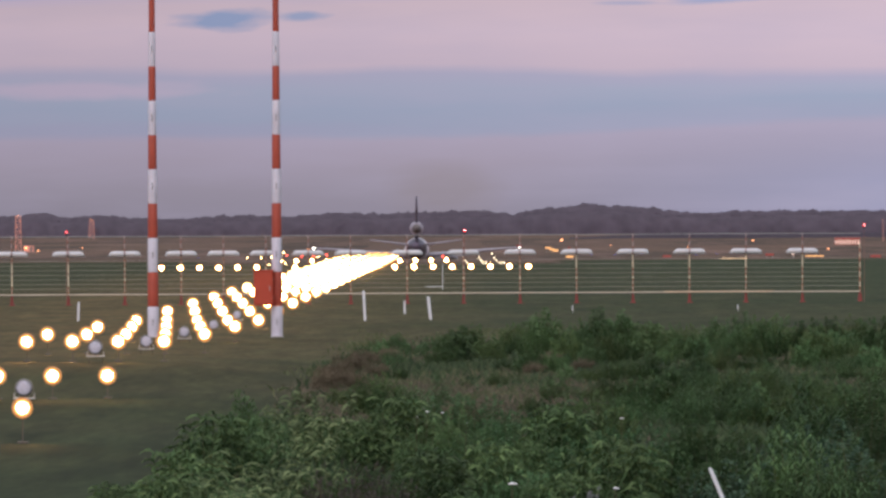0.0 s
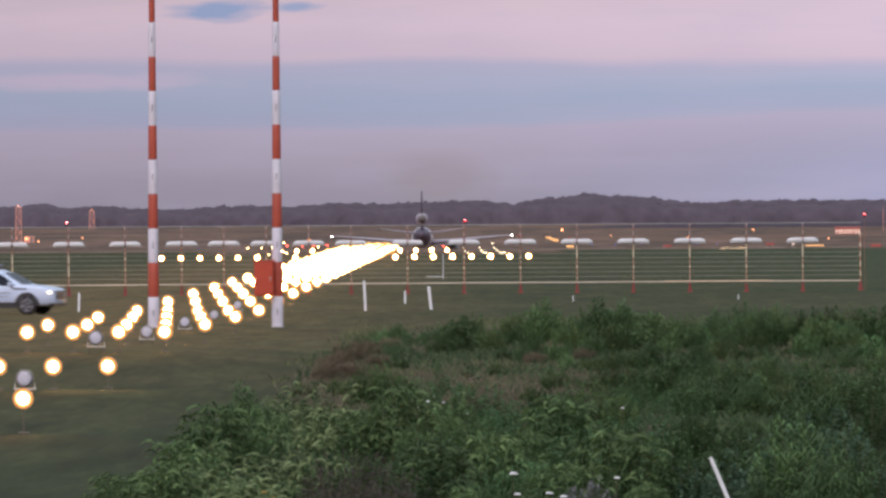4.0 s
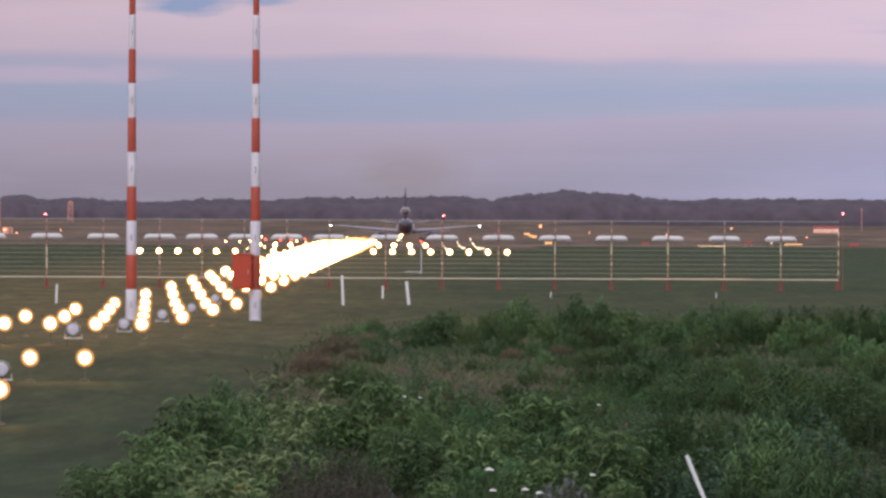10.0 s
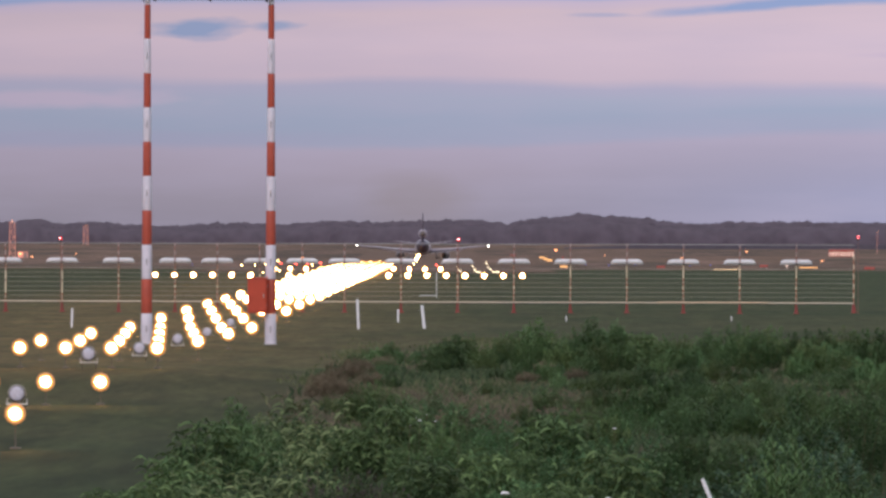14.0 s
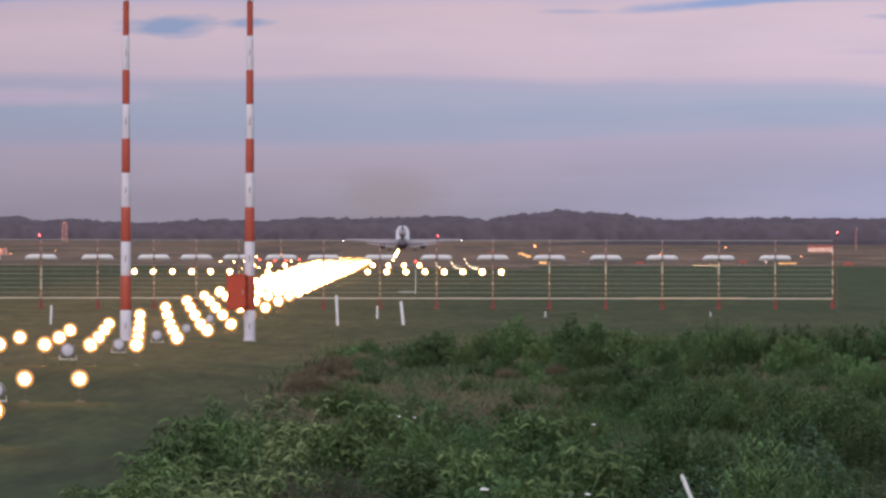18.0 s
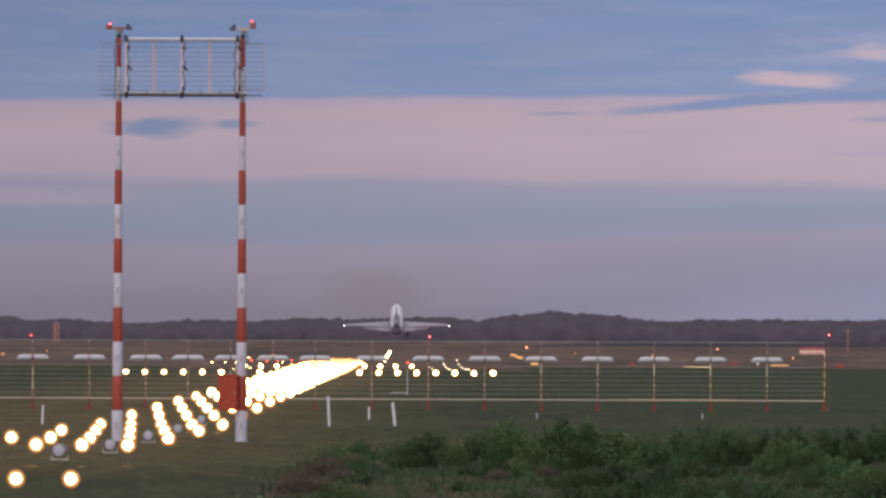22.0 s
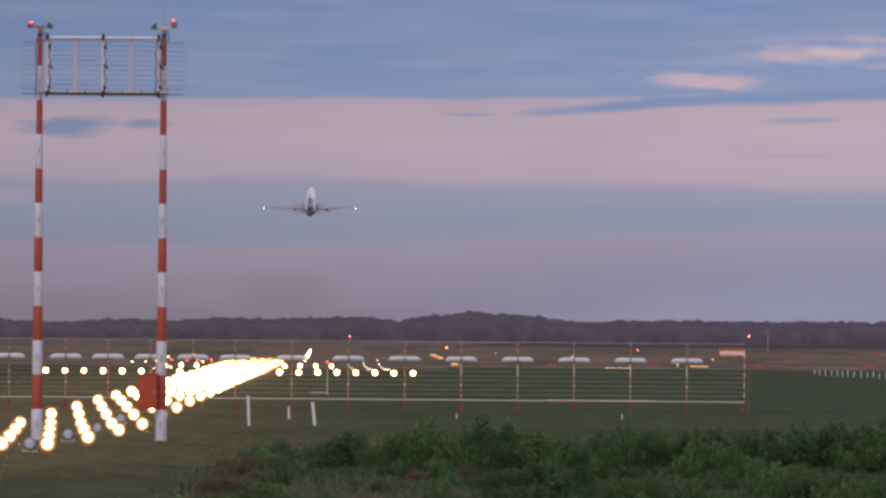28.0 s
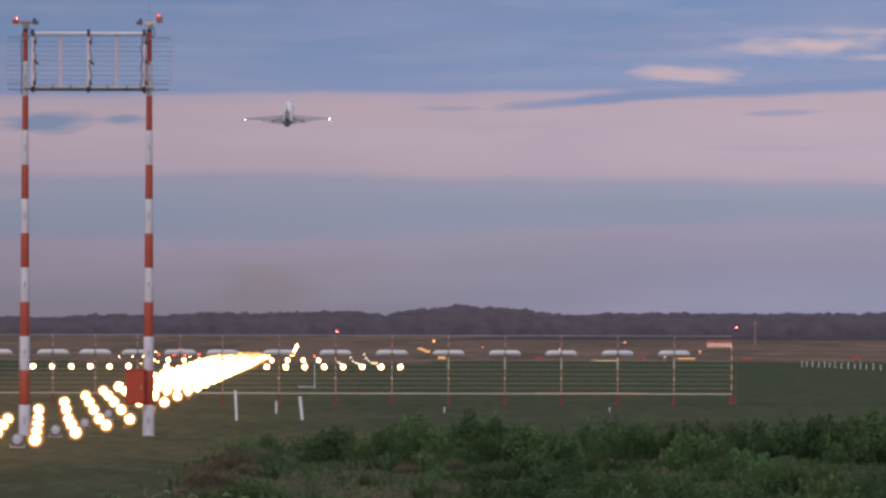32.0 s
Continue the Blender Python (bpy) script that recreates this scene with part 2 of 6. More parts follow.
M_FRINGE = leaf_mat("edge_grass", (0.088, 0.125, 0.050), (0.160, 0.165, 0.085), 0.0, 0.25, 0.6)
M_UNDER = leaf_mat("undergrowth", (0.030, 0.064, 0.024), (0.062, 0.088, 0.037), 0.1, 0.25, 0.5, 0.2)
M_DRY = leaf_mat("dry_stalks", (0.096, 0.090, 0.054), (0.168, 0.138, 0.096), 0.1, 0.2, 0.6, 0.25)
M_FLOWER = mat("white_flower", (0.82, 0.82, 0.84), 0.7, vary=0.1)
M_YELLOW = mat("yellow_flower", (0.50, 0.33, 0.06), 0.7, vary=0.2)
# aerial haze over the distant woods, put into their mauve base colour
M_HAZY_WOOD = leaf_mat("far_woods", (0.156, 0.127, 0.164), (0.156, 0.127, 0.164), 0.0, 0.0, 0.80, mottle=0.16)

M_FAR_STRIP = leaf_mat("far_strip_mauve", (0.105, 0.088, 0.115), (0.105, 0.088, 0.115), 0.0, 0.0, 0.5)


# ---- mesh helpers ----
def finish(bm, name, material, smooth=False):
    me = bpy.data.meshes.new(name)
    bm.to_mesh(me)
    bm.free()
    me.materials.append(material)
    if smooth:
        me.polygons.foreach_set("use_smooth", [True] * len(me.polygons))
    return me


def part(name, bm, material, parent=None, label="", smooth=False):
    ob = new(name, finish(bm, name, material, smooth))
    if parent is not None:
        ob.parent = parent
    if label:
        ob["label"] = label
    return ob


def put(name, me, parent, m=None):
    """Another object on a mesh that exists."""
    ob = new(name, me)
    ob.parent = parent
    if m is not None:
        ob.matrix_basis = m
    return ob


def box(bm, c, s, m=None, bevel=0.0):
    r = bmesh.ops.create_cube(bm, size=1, matrix=(m or Matrix()) @ Matrix.Translation(c) @ Matrix.Diagonal((*s, 1)))
    if bevel:
        es = list({e for v in r["verts"] for e in v.link_edges})
        bmesh.ops.bevel(bm, geom=es, offset=bevel, segments=2, affect="EDGES", profile=0.6)
    return bm


def rod(bm, a, b, r1, r2=None, seg=8):
    a, b = Vector(a), Vector(b)
    d = b - a
    q = d.to_track_quat("Z", "Y").to_matrix().to_4x4()
    bmesh.ops.create_cone(bm, cap_ends=True, segments=seg, radius1=r1, radius2=r1 if r2 is None else r2, depth=d.length,
                          matrix=Matrix.Translation((a + b) / 2) @ q)
    return bm


def ball(bm, c, r, u=12, v=8, scale=(1, 1, 1)):
    bmesh.ops.create_uvsphere(bm, u_segments=u, v_segments=v, radius=r, matrix=Matrix.Translation(c) @ Matrix.Diagonal((*scale, 1)))
    return bm


def lathe(bm, prof, axis="Y", c=(0, 0, 0), seg=20, caps=True):
    """Turn a profile of (along, radius) about an axis through c."""
    rings = []
    for a, r in prof:
        ring = []
        for i in range(seg):
            t = 2 * math.pi * i / seg
            p = {"X": (a, r * math.cos(t), r * math.sin(t)), "Y": (r * math.cos(t), a, r * math.sin(t)), "Z": (r * math.cos(t), r * math.sin(t), a)}[axis]
            ring.append(bm.verts.new(Vector(c) + Vector(p)))
        rings.append(ring)
    for p, q in zip(rings, rings[1:]):
        for i in range(seg):
            bm.faces.new((p[i], p[(i + 1) % seg], q[(i + 1) % seg], q[i]))
    if caps:
        bm.faces.new(rings[0][::-1])
        bm.faces.new(rings[-1])
    bmesh.ops.recalc_face_normals(bm, faces=bm.faces)
    return bm


def loft(bm, rings, caps=True):
    vs = [[bm.verts.new(p) for p in ring] for ring in rings]
    n = len(vs[0])
    for p, q in zip(vs, vs[1:]):
        for i in range(n):
            bm.faces.new((p[i], p[(i + 1) % n], q[(i + 1) % n], q[i]))
    if caps:
        bm.faces.new(vs[0][::-1])
        bm.faces.new(vs[-1])
    bmesh.ops.recalc_face_normals(bm, faces=bm.faces)
    return bm


def thing(name, m, label, category, group=""):
    ob = new(name)
    ob.empty_display_size = 0.2
    ob.matrix_basis = m
    return tagged(ob, label, category, group)


B = bmesh.new

# ---- the ground: one sheet, its height by the distance along the runway ----
DROPS = [(-400, 1.7), (0, 1.7), (60, 2.9), (100, 3.4), (150, 3.5), (211, 3.6), (241, 3.78), (262, 3.77), (282, 3.76), (297, 3.91), (374, 4.15), (500, 4.62), (662, 5.1),
         (963, 5.9), (1200, 6.6), (1500, 9.6), (1870, 12.6), (2500, 12.9), (3000, 12.6), (3340, 12.2), (4300, 10.6), (4990, 9.6)]
CENTRE = -8.44  # the runway's centre line


def smoothed(y):
    def raw(v):
        for (a, p), (b, q) in zip(DROPS, DROPS[1:]):
            if v <= b:
                return p + (q - p) * max(0.0, v - a) / (b - a)
        return DROPS[-1][1]
    w = 4 + 0.02 * max(y, 0)
    return (raw(y - w) + 2 * raw(y) + raw(y + w)) / 4


def ground_z(x, y):
    """Height of the ground; a low swell runs under the nearest approach lights."""
    z = EYE - smoothed(y)
    if 90 < y < 240 and x < -3.8:
        z += min(1.0, (-3.8 - x) / 2.0) * (0.22 * math.exp(-((y - 180) / 15) ** 2) + 0.07 * math.exp(-((y - 160) / 45) ** 4))
    return z


def lumps(x, y):
    return 0.0 if y > 360 else 0.05 * noise.noise((x * 0.13, y * 0.05, 0.0)) + 0.018 * noise.noise((x * 0.9, y * 0.25, 3.0))


M_GROUND = bpy.data.materials.new("mown_grass_and_fields")
n, l, p = nodes_of(M_GROUND)
p.inputs["Roughness"].default_value = 0.9
p.inputs["Specular IOR Level"].default_value = 0.15
g_co = n.new("ShaderNodeTexCoord")


def g_noise(scale, stretch, detail=4):
    mp = n.new("ShaderNodeMapping")
    mp.inputs["Scale"].default_value = stretch
    t = n.new("ShaderNodeTexNoise")
    t.inputs["Scale"].default_value, t.inputs["Detail"].default_value = scale, detail
    l.new(g_co.outputs["Object"], mp.inputs["Vector"])
    l.new(mp.outputs[0], t.inputs["Vector"])
    return t.outputs["Fac"]


def g_mix(fac, a, b):
    mx = n.new("ShaderNodeMix")
    mx.data_type = "RGBA"
    for s, v in ((0, fac), (6, a), (7, b)):
        if isinstance(v, tuple):
            mx.inputs[s].default_value = (*v, 1)
        elif isinstance(v, float):
            mx.inputs[s].default_value = v
        else:
            l.new(v, mx.inputs[s])
    return mx.outputs[2]


def g_range(v, a, b, c=0.0, d=1.0):
    r = n.new("ShaderNodeMapRange")
    for k, val in zip(("From Min", "From Max", "To Min", "To Max"), (a, b, c, d)):
        r.inputs[k].default_value = val
    l.new(v, r.inputs["Value"])
    return r.outputs[0]


# mown grass with brown streaks, stubble fields far off
g_grass = g_mix(g_range(g_noise(0.22, (1, 0.14, 1), 6), 0.40, 0.64), (0.039, 0.053, 0.018), (0.082, 0.076, 0.034))
g_grass = g_mix(g_range(g_noise(1.1, (0.35, 0.10, 1), 5), 0.45, 0.60, 0.0, 0.8), g_grass, (0.022, 0.032, 0.013))
g_grass = g_mix(g_range(g_noise(9.0, (1, 0.4, 1), 3), 0.35, 0.7, 0.0, 0.5), g_grass, (0.054, 0.070, 0.026))
g_field = g_mix(g_range(g_noise(0.006, (0.6, 2.2, 1), 5), 0.35, 0.65), (0.205, 0.122, 0.088), (0.130, 0.090, 0.066))
g_sep = n.new("ShaderNodeSeparateXYZ")
l.new(g_co.outputs["Object"], g_sep.inputs[0])
# tan tint round the approach lights: their glare put into the grass colour
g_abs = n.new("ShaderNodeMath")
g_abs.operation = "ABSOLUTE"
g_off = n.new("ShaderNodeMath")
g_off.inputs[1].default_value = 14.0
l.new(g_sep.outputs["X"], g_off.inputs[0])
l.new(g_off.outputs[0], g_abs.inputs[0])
g_glare = n.new("ShaderNodeMath")
g_glare.operation = "MULTIPLY"
l.new(g_range(g_abs.outputs[0], 4.0, 17.0, 0.8, 0.0), g_glare.inputs[0])
l.new(g_range(g_noise(0.25, (1, 0.4, 1), 5), 0.3, 0.6, 0.35, 1.0), g_glare.inputs[1])
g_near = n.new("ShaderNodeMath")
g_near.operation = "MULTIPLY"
l.new(g_glare.outputs[0], g_near.inputs[0])
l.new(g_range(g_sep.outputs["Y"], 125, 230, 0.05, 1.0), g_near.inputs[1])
g_grass = g_mix(g_range(g_noise(0.03, (0.35, 1, 1), 5), 0.42, 0.62, 0.0, 0.6), g_grass, (0.080, 0.078, 0.035))
# darker green towards the near end
g_darker = n.new("ShaderNodeMath")
g_darker.operation = "MULTIPLY"
l.new(g_range(g_sep.outputs["Y"], 175, 105, 0.0, 0.85), g_darker.inputs[0])
l.new(g_range(g_noise(0.4, (1, 0.16, 1), 5), 0.3, 0.6, 0.4, 1.0), g_darker.inputs[1])
g_grass = g_mix(g_darker.outputs[0], g_grass, (0.028, 0.044, 0.018))
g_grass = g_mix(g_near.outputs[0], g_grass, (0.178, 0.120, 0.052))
g_east = n.new("ShaderNodeMath")
g_east.operation = "MULTIPLY"
l.new(g_range(g_sep.outputs["X"], 6, 34, 0.0, 0.6), g_east.inputs[0])
l.new(g_range(g_sep.outputs["Y"], 220, 380), g_east.inputs[1])
g_grass = g_mix(g_east.outputs[0], g_grass, (0.042, 0.063, 0.027))
g_field = g_mix(g_range(g_noise(0.01, (0.22, 1.6, 1), 5), 0.5, 0.68, 0.0, 0.7), g_field, (0.26, 0.175, 0.115))
g_field = g_mix(g_range(g_noise(0.05, (0.40, 0.085, 1), 6), 0.46, 0.62, 0.0, 0.75), g_field, (0.085, 0.066, 0.050))
g_field = g_mix(g_range(g_noise(0.05, (1.5, 0.20, 1), 6), 0.52, 0.66, 0.0, 0.7), g_field, (0.30, 0.185, 0.150))
g_all = g_mix(g_range(g_sep.outputs["Y"], 1095, 1160), g_grass, g_field)
# tufts and bare spots, coarse and fine
g_tuft = n.new("ShaderNodeMath")
g_tuft.operation = "MULTIPLY"
l.new(g_range(g_noise(1.0, (1.5, 0.17, 1), 5), 0.30, 0.70, 0.60, 1.10), g_tuft.inputs[0])
l.new(g_range(g_noise(1.0, (6.0, 0.45, 1), 4), 0.3, 0.7, 0.80, 1.20), g_tuft.inputs[1])
g_mul = n.new("ShaderNodeVectorMath")
g_mul.operation = "SCALE"
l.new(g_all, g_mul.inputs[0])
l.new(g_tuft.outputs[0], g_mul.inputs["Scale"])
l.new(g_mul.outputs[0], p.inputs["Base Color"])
g_b = n.new("ShaderNodeBump")
g_b.inputs["Strength"].default_value, g_b.inputs["Distance"].default_value = 0.5, 0.05
l.new(g_noise(9.0, (1, 0.5, 1), 4), g_b.inputs["Height"])
l.new(g_b.outputs[0], p.inputs["Normal"])

bm = B()
g_xs = [-2500, -900, -400, -200, -120, -80, -60] + [-45 + 1.5 * i for i in range(61)] + [60, 80, 120, 200, 400, 900, 2500]
g_ys = [-400, -100, -20, 0, 20, 40, 60, 75] + [84 + 2.0 * i for i in range(150)] + [390 + 30 * i for i in range(38)] + [1560 + 100 * i for i in range(35)]
g_vs = [[bm.verts.new((x, y, ground_z(x, y) + (lumps(x, y) if 70 < y and -46 < x < 46 else 0))) for x in g_xs] for y in g_ys]
for r0, r1 in zip(g_vs, g_vs[1:]):
    for i in range(len(g_xs) - 1):
        bm.faces.new((r0[i], r0[i + 1], r1[i + 1], r1[i]))
tagged(part("ground", bm, M_GROUND, smooth=True), "mown airfield grass with brown streaks and lamp glare tint, stubble fields beyond", "ground", kind="structure")

# ---- runway, beyond the crest ----
bm = B()
r_ys = [990 + 30 * i for i in range(90)]
r_vs = [[bm.verts.new((CENTRE + s * 23, y, ground_z(0, y) + 0.06)) for s in (-1, 1)] for y in r_ys]
for a, b in zip(r_vs, r_vs[1:]):
    bm.faces.new((a[0], a[1], b[1], b[0]))
tagged(part("road", bm, M_ASPHALT), "brownish asphalt runway, haze in its colour, running away over the crest", "runway", kind="structure")

# ---- sky: a far sheet of dusk cloud that drifts slowly ----
SKY_Y = 4900.0
M_SKY = bpy.data.materials.new("dusk_clouds")
n, l, p = nodes_of(M_SKY)
n.remove(p)
s_out = n["Material Output"]
s_em = n.new("ShaderNodeEmission")
l.new(s_em.outputs[0], s_out.inputs["Surface"])
g_co = n.new("ShaderNodeTexCoord")
g_sep = n.new("ShaderNodeSeparateXYZ")
l.new(g_co.outputs["Object"], g_sep.inputs[0])
S_X, S_Z = g_sep.outputs["X"], g_sep.outputs["Z"]


def s_math(op, a, b=0.0, c=None):
    m = n.new("ShaderNodeMath")
    m.operation = op
    for i, v in enumerate((a, b) if c is None else (a, b, c)):
        if isinstance(v, (int, float)):
            m.inputs[i].default_value = v
        else:
            l.new(v, m.inputs[i])
    return m.outputs[0]


def srgb(r, g, b):
    return tuple((c / 255 / 12.92) if c < 11 else ((c / 255 + 0.055) / 1.055) ** 2.4 for c in (r, g, b))


# layers by height above the horizon, their edges rippled by slow noise
s_rip = s_math("MULTIPLY", s_math("SUBTRACT", g_noise(0.006, (1, 1, 3), 5), 0.5), 13.0)
s_rip2 = s_math("MULTIPLY", s_math("SUBTRACT", g_noise(0.0018, (1, 1, 2), 2), 0.5), 12.0)
s_h = s_math("ADD", s_math("ADD", S_Z, s_rip), s_rip2)
# the upper edge of the pink bank climbs towards the sunset
s_tilt = s_math("MULTIPLY", s_math("ADD", s_math("MULTIPLY", S_X, 0.020), 1.1), g_range(S_Z, 112, 130))
s_h = s_math("SUBTRACT", s_h, s_tilt)
# the grey band's lower edge climbs towards the sunset too
s_tilt2 = s_math("MULTIPLY", s_math("MULTIPLY", s_math("MAXIMUM", S_X, 0.0), 0.034), g_range(S_Z, 82, 66))
s_h = s_math("SUBTRACT", s_h, s_tilt2)
# and its upper edge sinks a little
s_tilt3 = s_math("MULTIPLY", s_math("MULTIPLY", s_math("MAXIMUM", S_X, 0.0), 0.018), s_math("MULTIPLY", g_range(S_Z, 74, 84), g_range(S_Z, 112, 104)))
s_h = s_math("ADD", s_h, s_tilt3)
s_ramp = n.new("ShaderNodeValToRGB")
LAYERS = [(-10, (142, 136, 152)), (14, (154, 146, 162)), (32, (165, 155, 173)), (45, (170, 160, 180)), (49.5, (157, 161, 185)), (64, (155, 163, 187)), (76, (163, 167, 190)),
          (85, (170, 167, 191)), (91, (196, 178, 194)), (112, (204, 184, 199)), (130, (203, 182, 194)), (136, (194, 178, 200)),
          (139, (147, 163, 203)), (170, (137, 158, 200)), (230, (130, 152, 196))]
s_top, s_bot = 230.0, -10.0
els = s_ramp.color_ramp.elements
els[0].color, els[1].color = (*srgb(*LAYERS[0][1]), 1), (*srgb(*LAYERS[-1][1]), 1)
for h, c in LAYERS[1:-1]:
    els.new((h - s_bot) / (s_top - s_bot)).color = (*srgb(*c), 1)
l.new(g_range(s_h, s_bot, s_top), s_ramp.inputs[0])
s_col = s_ramp.outputs[0]
s_low = s_math("MULTIPLY", g_range(S_X, 20, 300), g_range(S_Z, 70, 20))
s_col = g_mix(s_math("MULTIPLY", s_low, 0.9), s_col, srgb(155, 156, 186))
# faint mottling inside the layers
s_col = g_mix(g_range(g_noise(0.012, (0.6, 1, 4), 6), 0.42, 0.75, 0.0, 0.35), s_col, srgb(176, 168, 192))


s_wisp = s_math("MULTIPLY", g_range(g_noise(0.03, (0.35, 1, 3.2), 7), 0.46, 0.72, 0.0, 0.42), g_range(S_Z, 138, 146))
s_col = g_mix(s_wisp, s_col, srgb(166, 178, 210))


def cloud(col, x, z, w, h, c, ragged=0.9, dens=1.0, tilt=0.0, grain=0.035):
    """One cloud: an ellipse with ragged edges, mixed over the layers."""
    dx = s_math("DIVIDE", s_math("SUBTRACT", S_X, x), w)
    zz = s_math("SUBTRACT", s_math("SUBTRACT", S_Z, z), s_math("MULTIPLY", s_math("SUBTRACT", S_X, x), tilt))
    dz = s_math("DIVIDE", zz, h)
    d2 = s_math("ADD", s_math("MULTIPLY", dx, dx), s_math("MULTIPLY", dz, dz))
    d = s_math("ADD", s_math("POWER", d2, 0.5), s_math("MULTIPLY", s_math("SUBTRACT", g_noise(grain, (0.7, 1, 2.6), 6), 0.5), ragged * 2.2))
    return g_mix(g_range(d, 0.45 if grain < 0.036 else 0.25, 1.15, dens, 0.0), col, srgb(*c))


CLOUDS_AND_HAZE = [(-136, 119, 34, 6.0, (146, 158, 192), 1.0, 1.0, 0.03), (-90, 121.5, 16, 3.4, (148, 159, 192), 1.0, 0.9, 0.04), (112, 129, 22, 1.8, (162, 164, 194), 0.9, 0.7, 0.0), (214, 135.8, 78, 3.7, (142, 158, 198), 0.5, 1.0, 0.085), (330, 142.6, 130, 4.8, (142, 158, 198), 0.4, 1.0, 0.045),
          (318, 127, 26, 1.8, (162, 164, 194), 0.9, 0.7, 0.03), (258, 150.5, 52, 6.5, (178, 174, 204), 1.4, 0.6, -0.02, 0.05), (256, 150.8, 36, 4.6, (212, 190, 202), 1.5, 0.95, -0.03, 0.045), (330, 168, 74, 9.0, (176, 176, 206), 1.4, 0.6, 0.03, 0.05), (332, 168.0, 42, 5.2, (216, 194, 202), 1.5, 1.0, 0.02, 0.045), (366, 177, 34, 2.6, (200, 186, 204), 1.2, 0.8, 0.0, 0.06), (372, 161, 26, 2.2, (200, 186, 204), 1.2, 0.8, 0.0, 0.06),
          (230, 162, 60, 4.0, (170, 172, 205), 1.4, 0.3, 0.03), (-222, 77.5, 88, 6.0, (186, 172, 194), 0.7, 0.85, 0.0), (-200, 52, 200, 6.0, (160, 158, 184), 0.5, 0.5, 0.0),
          (300, 176, 80, 3.0, (170, 172, 208), 0.9, 0.5, 0.05), (60, 180, 120, 8.0, (140, 160, 206), 0.8, 0.5, 0.02), (310, 105, 40, 2.0, (188, 172, 196), 0.7, 0.6, 0.0),
          # brown exhaust haze over the runway, painted into the sky sheet
          (-2, 16, 36, 18, (146, 134, 136), 0.3, 0.36, 0.0)]
for args in CLOUDS_AND_HAZE:
    s_col = cloud(s_col, *args)
# the sky pales towards the sunset side
s_gain = g_range(S_X, -250, 330, 0.94, 1.14)
s_mul = n.new("ShaderNodeVectorMath")
s_mul.operation = "SCALE"
l.new(s_col, s_mul.inputs[0])
l.new(s_gain, s_mul.inputs["Scale"])
l.new(s_mul.outputs[0], s_em.inputs["Color"])
bm = B()
vs = [bm.verts.new(v) for v in ((-760, 0, -60), (800, 0, -60), (800, 0, 420), (-760, 0, 420))]
bm.faces.new(vs)
sky = tagged(part("backdrop", bm, M_SKY), "lilac and blue dusk sky with flat bands of cloud", "sky", kind="structure")
sky.matrix_basis = pose(0, SKY_Y, EYE)

# ---- far woods along the horizon ----
rng = np.random.default_rng(5)
TREE_TOPS = [(-400, 12), (-232, 11.8), (-226, 12.7), (-220, 13.5), (-215, 13.3), (-211, 11.3), (-206, 10.8), (-199, 11.4), (-193, 12.2), (-184, 12.1), (-178, 11.6), (-173, 10.7), (-166, 10.3), (-150, 9.9), (-106, 12), (-92, 10.5), (-56, 13.2), (-33, 12.2), (0, 13.6), (22, 13.6), (36, 11.6), (45, 14.2), (78, 17.0), (108, 15.4),
             (120, 13.6), (138, 11.8), (154, 12.6), (187, 13.2), (236, 12.8), (300, 13.4), (460, 13.0)]


def tree_top(x):
    return float(np.interp(x, [a for a, b in TREE_TOPS], [b for a, b in TREE_TOPS]))


w_v, w_f = [], []


def spray(c, r):
    """A leafy spray: one uneven four-cornered piece at a chance angle."""
    a, b = Vector(rng.normal(0, 1, 3)).normalized(), Vector(rng.normal(0, 1, 3)).normalized()
    b = (b - a * a.dot(b)).normalized()
    k = len(w_v)
    for s, t in ((-1, -0.8), (0.9, -1), (1, 0.8), (-0.8, 1)):
        w_v.append(tuple(Vector(c) + a * r * s * rng.uniform(0.7, 1.1) + b * r * t * rng.uniform(0.7, 1.1)))
    w_f.append((k, k + 1, k + 2, k + 3))


# a billowing canopy: rounded crowns side by side, front slope and crest
for row, (front, deep, share) in enumerate(((4288, 26, 0.80), (4316, 34, 1.0))):
    xs = [-380 + 1.1 * i for i in range(765)]
    k, m = len(w_v), 15
    for x in xs:
        for j in range(m):
            v = j / (m - 1)
            q = abs(noise.noise((x * 0.20, 7.0 * row, v * 2.2))) + 0.5 * abs(noise.noise((x * 0.47, 3.0 + row, v * 5.0)))
            h = share * tree_top(x) * (0.96 + 0.05 * noise.noise((x * 0.06, row * 5.0, 0)) + 0.075 * noise.noise((x * 0.21, row * 5.0, 4.0)) + 0.04 * noise.noise((x * 0.55, row * 5.0, 8.0)))
            z = h * math.sin(min(1.0, v * 1.25) * math.pi / 2) ** 0.8 * (1 - 0.07 * q)
            y = front + deep * v * v + 3.2 * q + 3 * noise.noise((x * 0.03, row, 0))
            w_v.append((x, y, ground_z(0, y) - 0.3 + z))
    for i in range(len(xs) - 1):
        for j in range(m - 1):
            c = k + i * m + j
            w_f.append((c, c + m, c + m + 1, c + 1))
    # sprays of twigs break the crest
    for i in range(2600):
        x = rng.uniform(-378, 458)
        h = share * tree_top(x) * (0.96 + 0.05 * noise.noise((x * 0.06, row * 5.0, 0)) + 0.075 * noise.noise((x * 0.21, row * 5.0, 4.0)) + 0.04 * noise.noise((x * 0.55, row * 5.0, 8.0)))
        y = front + deep * 0.7 + rng.uniform(-3, 4)
        spray((x, y, ground_z(0, y) - 0.3 + h * (1 - 0.10 * abs(noise.noise((x * 0.20, 7.0 * row, 1.8)))) - rng.uniform(-0.15, 0.8)), rng.uniform(0.2, 0.75))
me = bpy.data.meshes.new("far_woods")
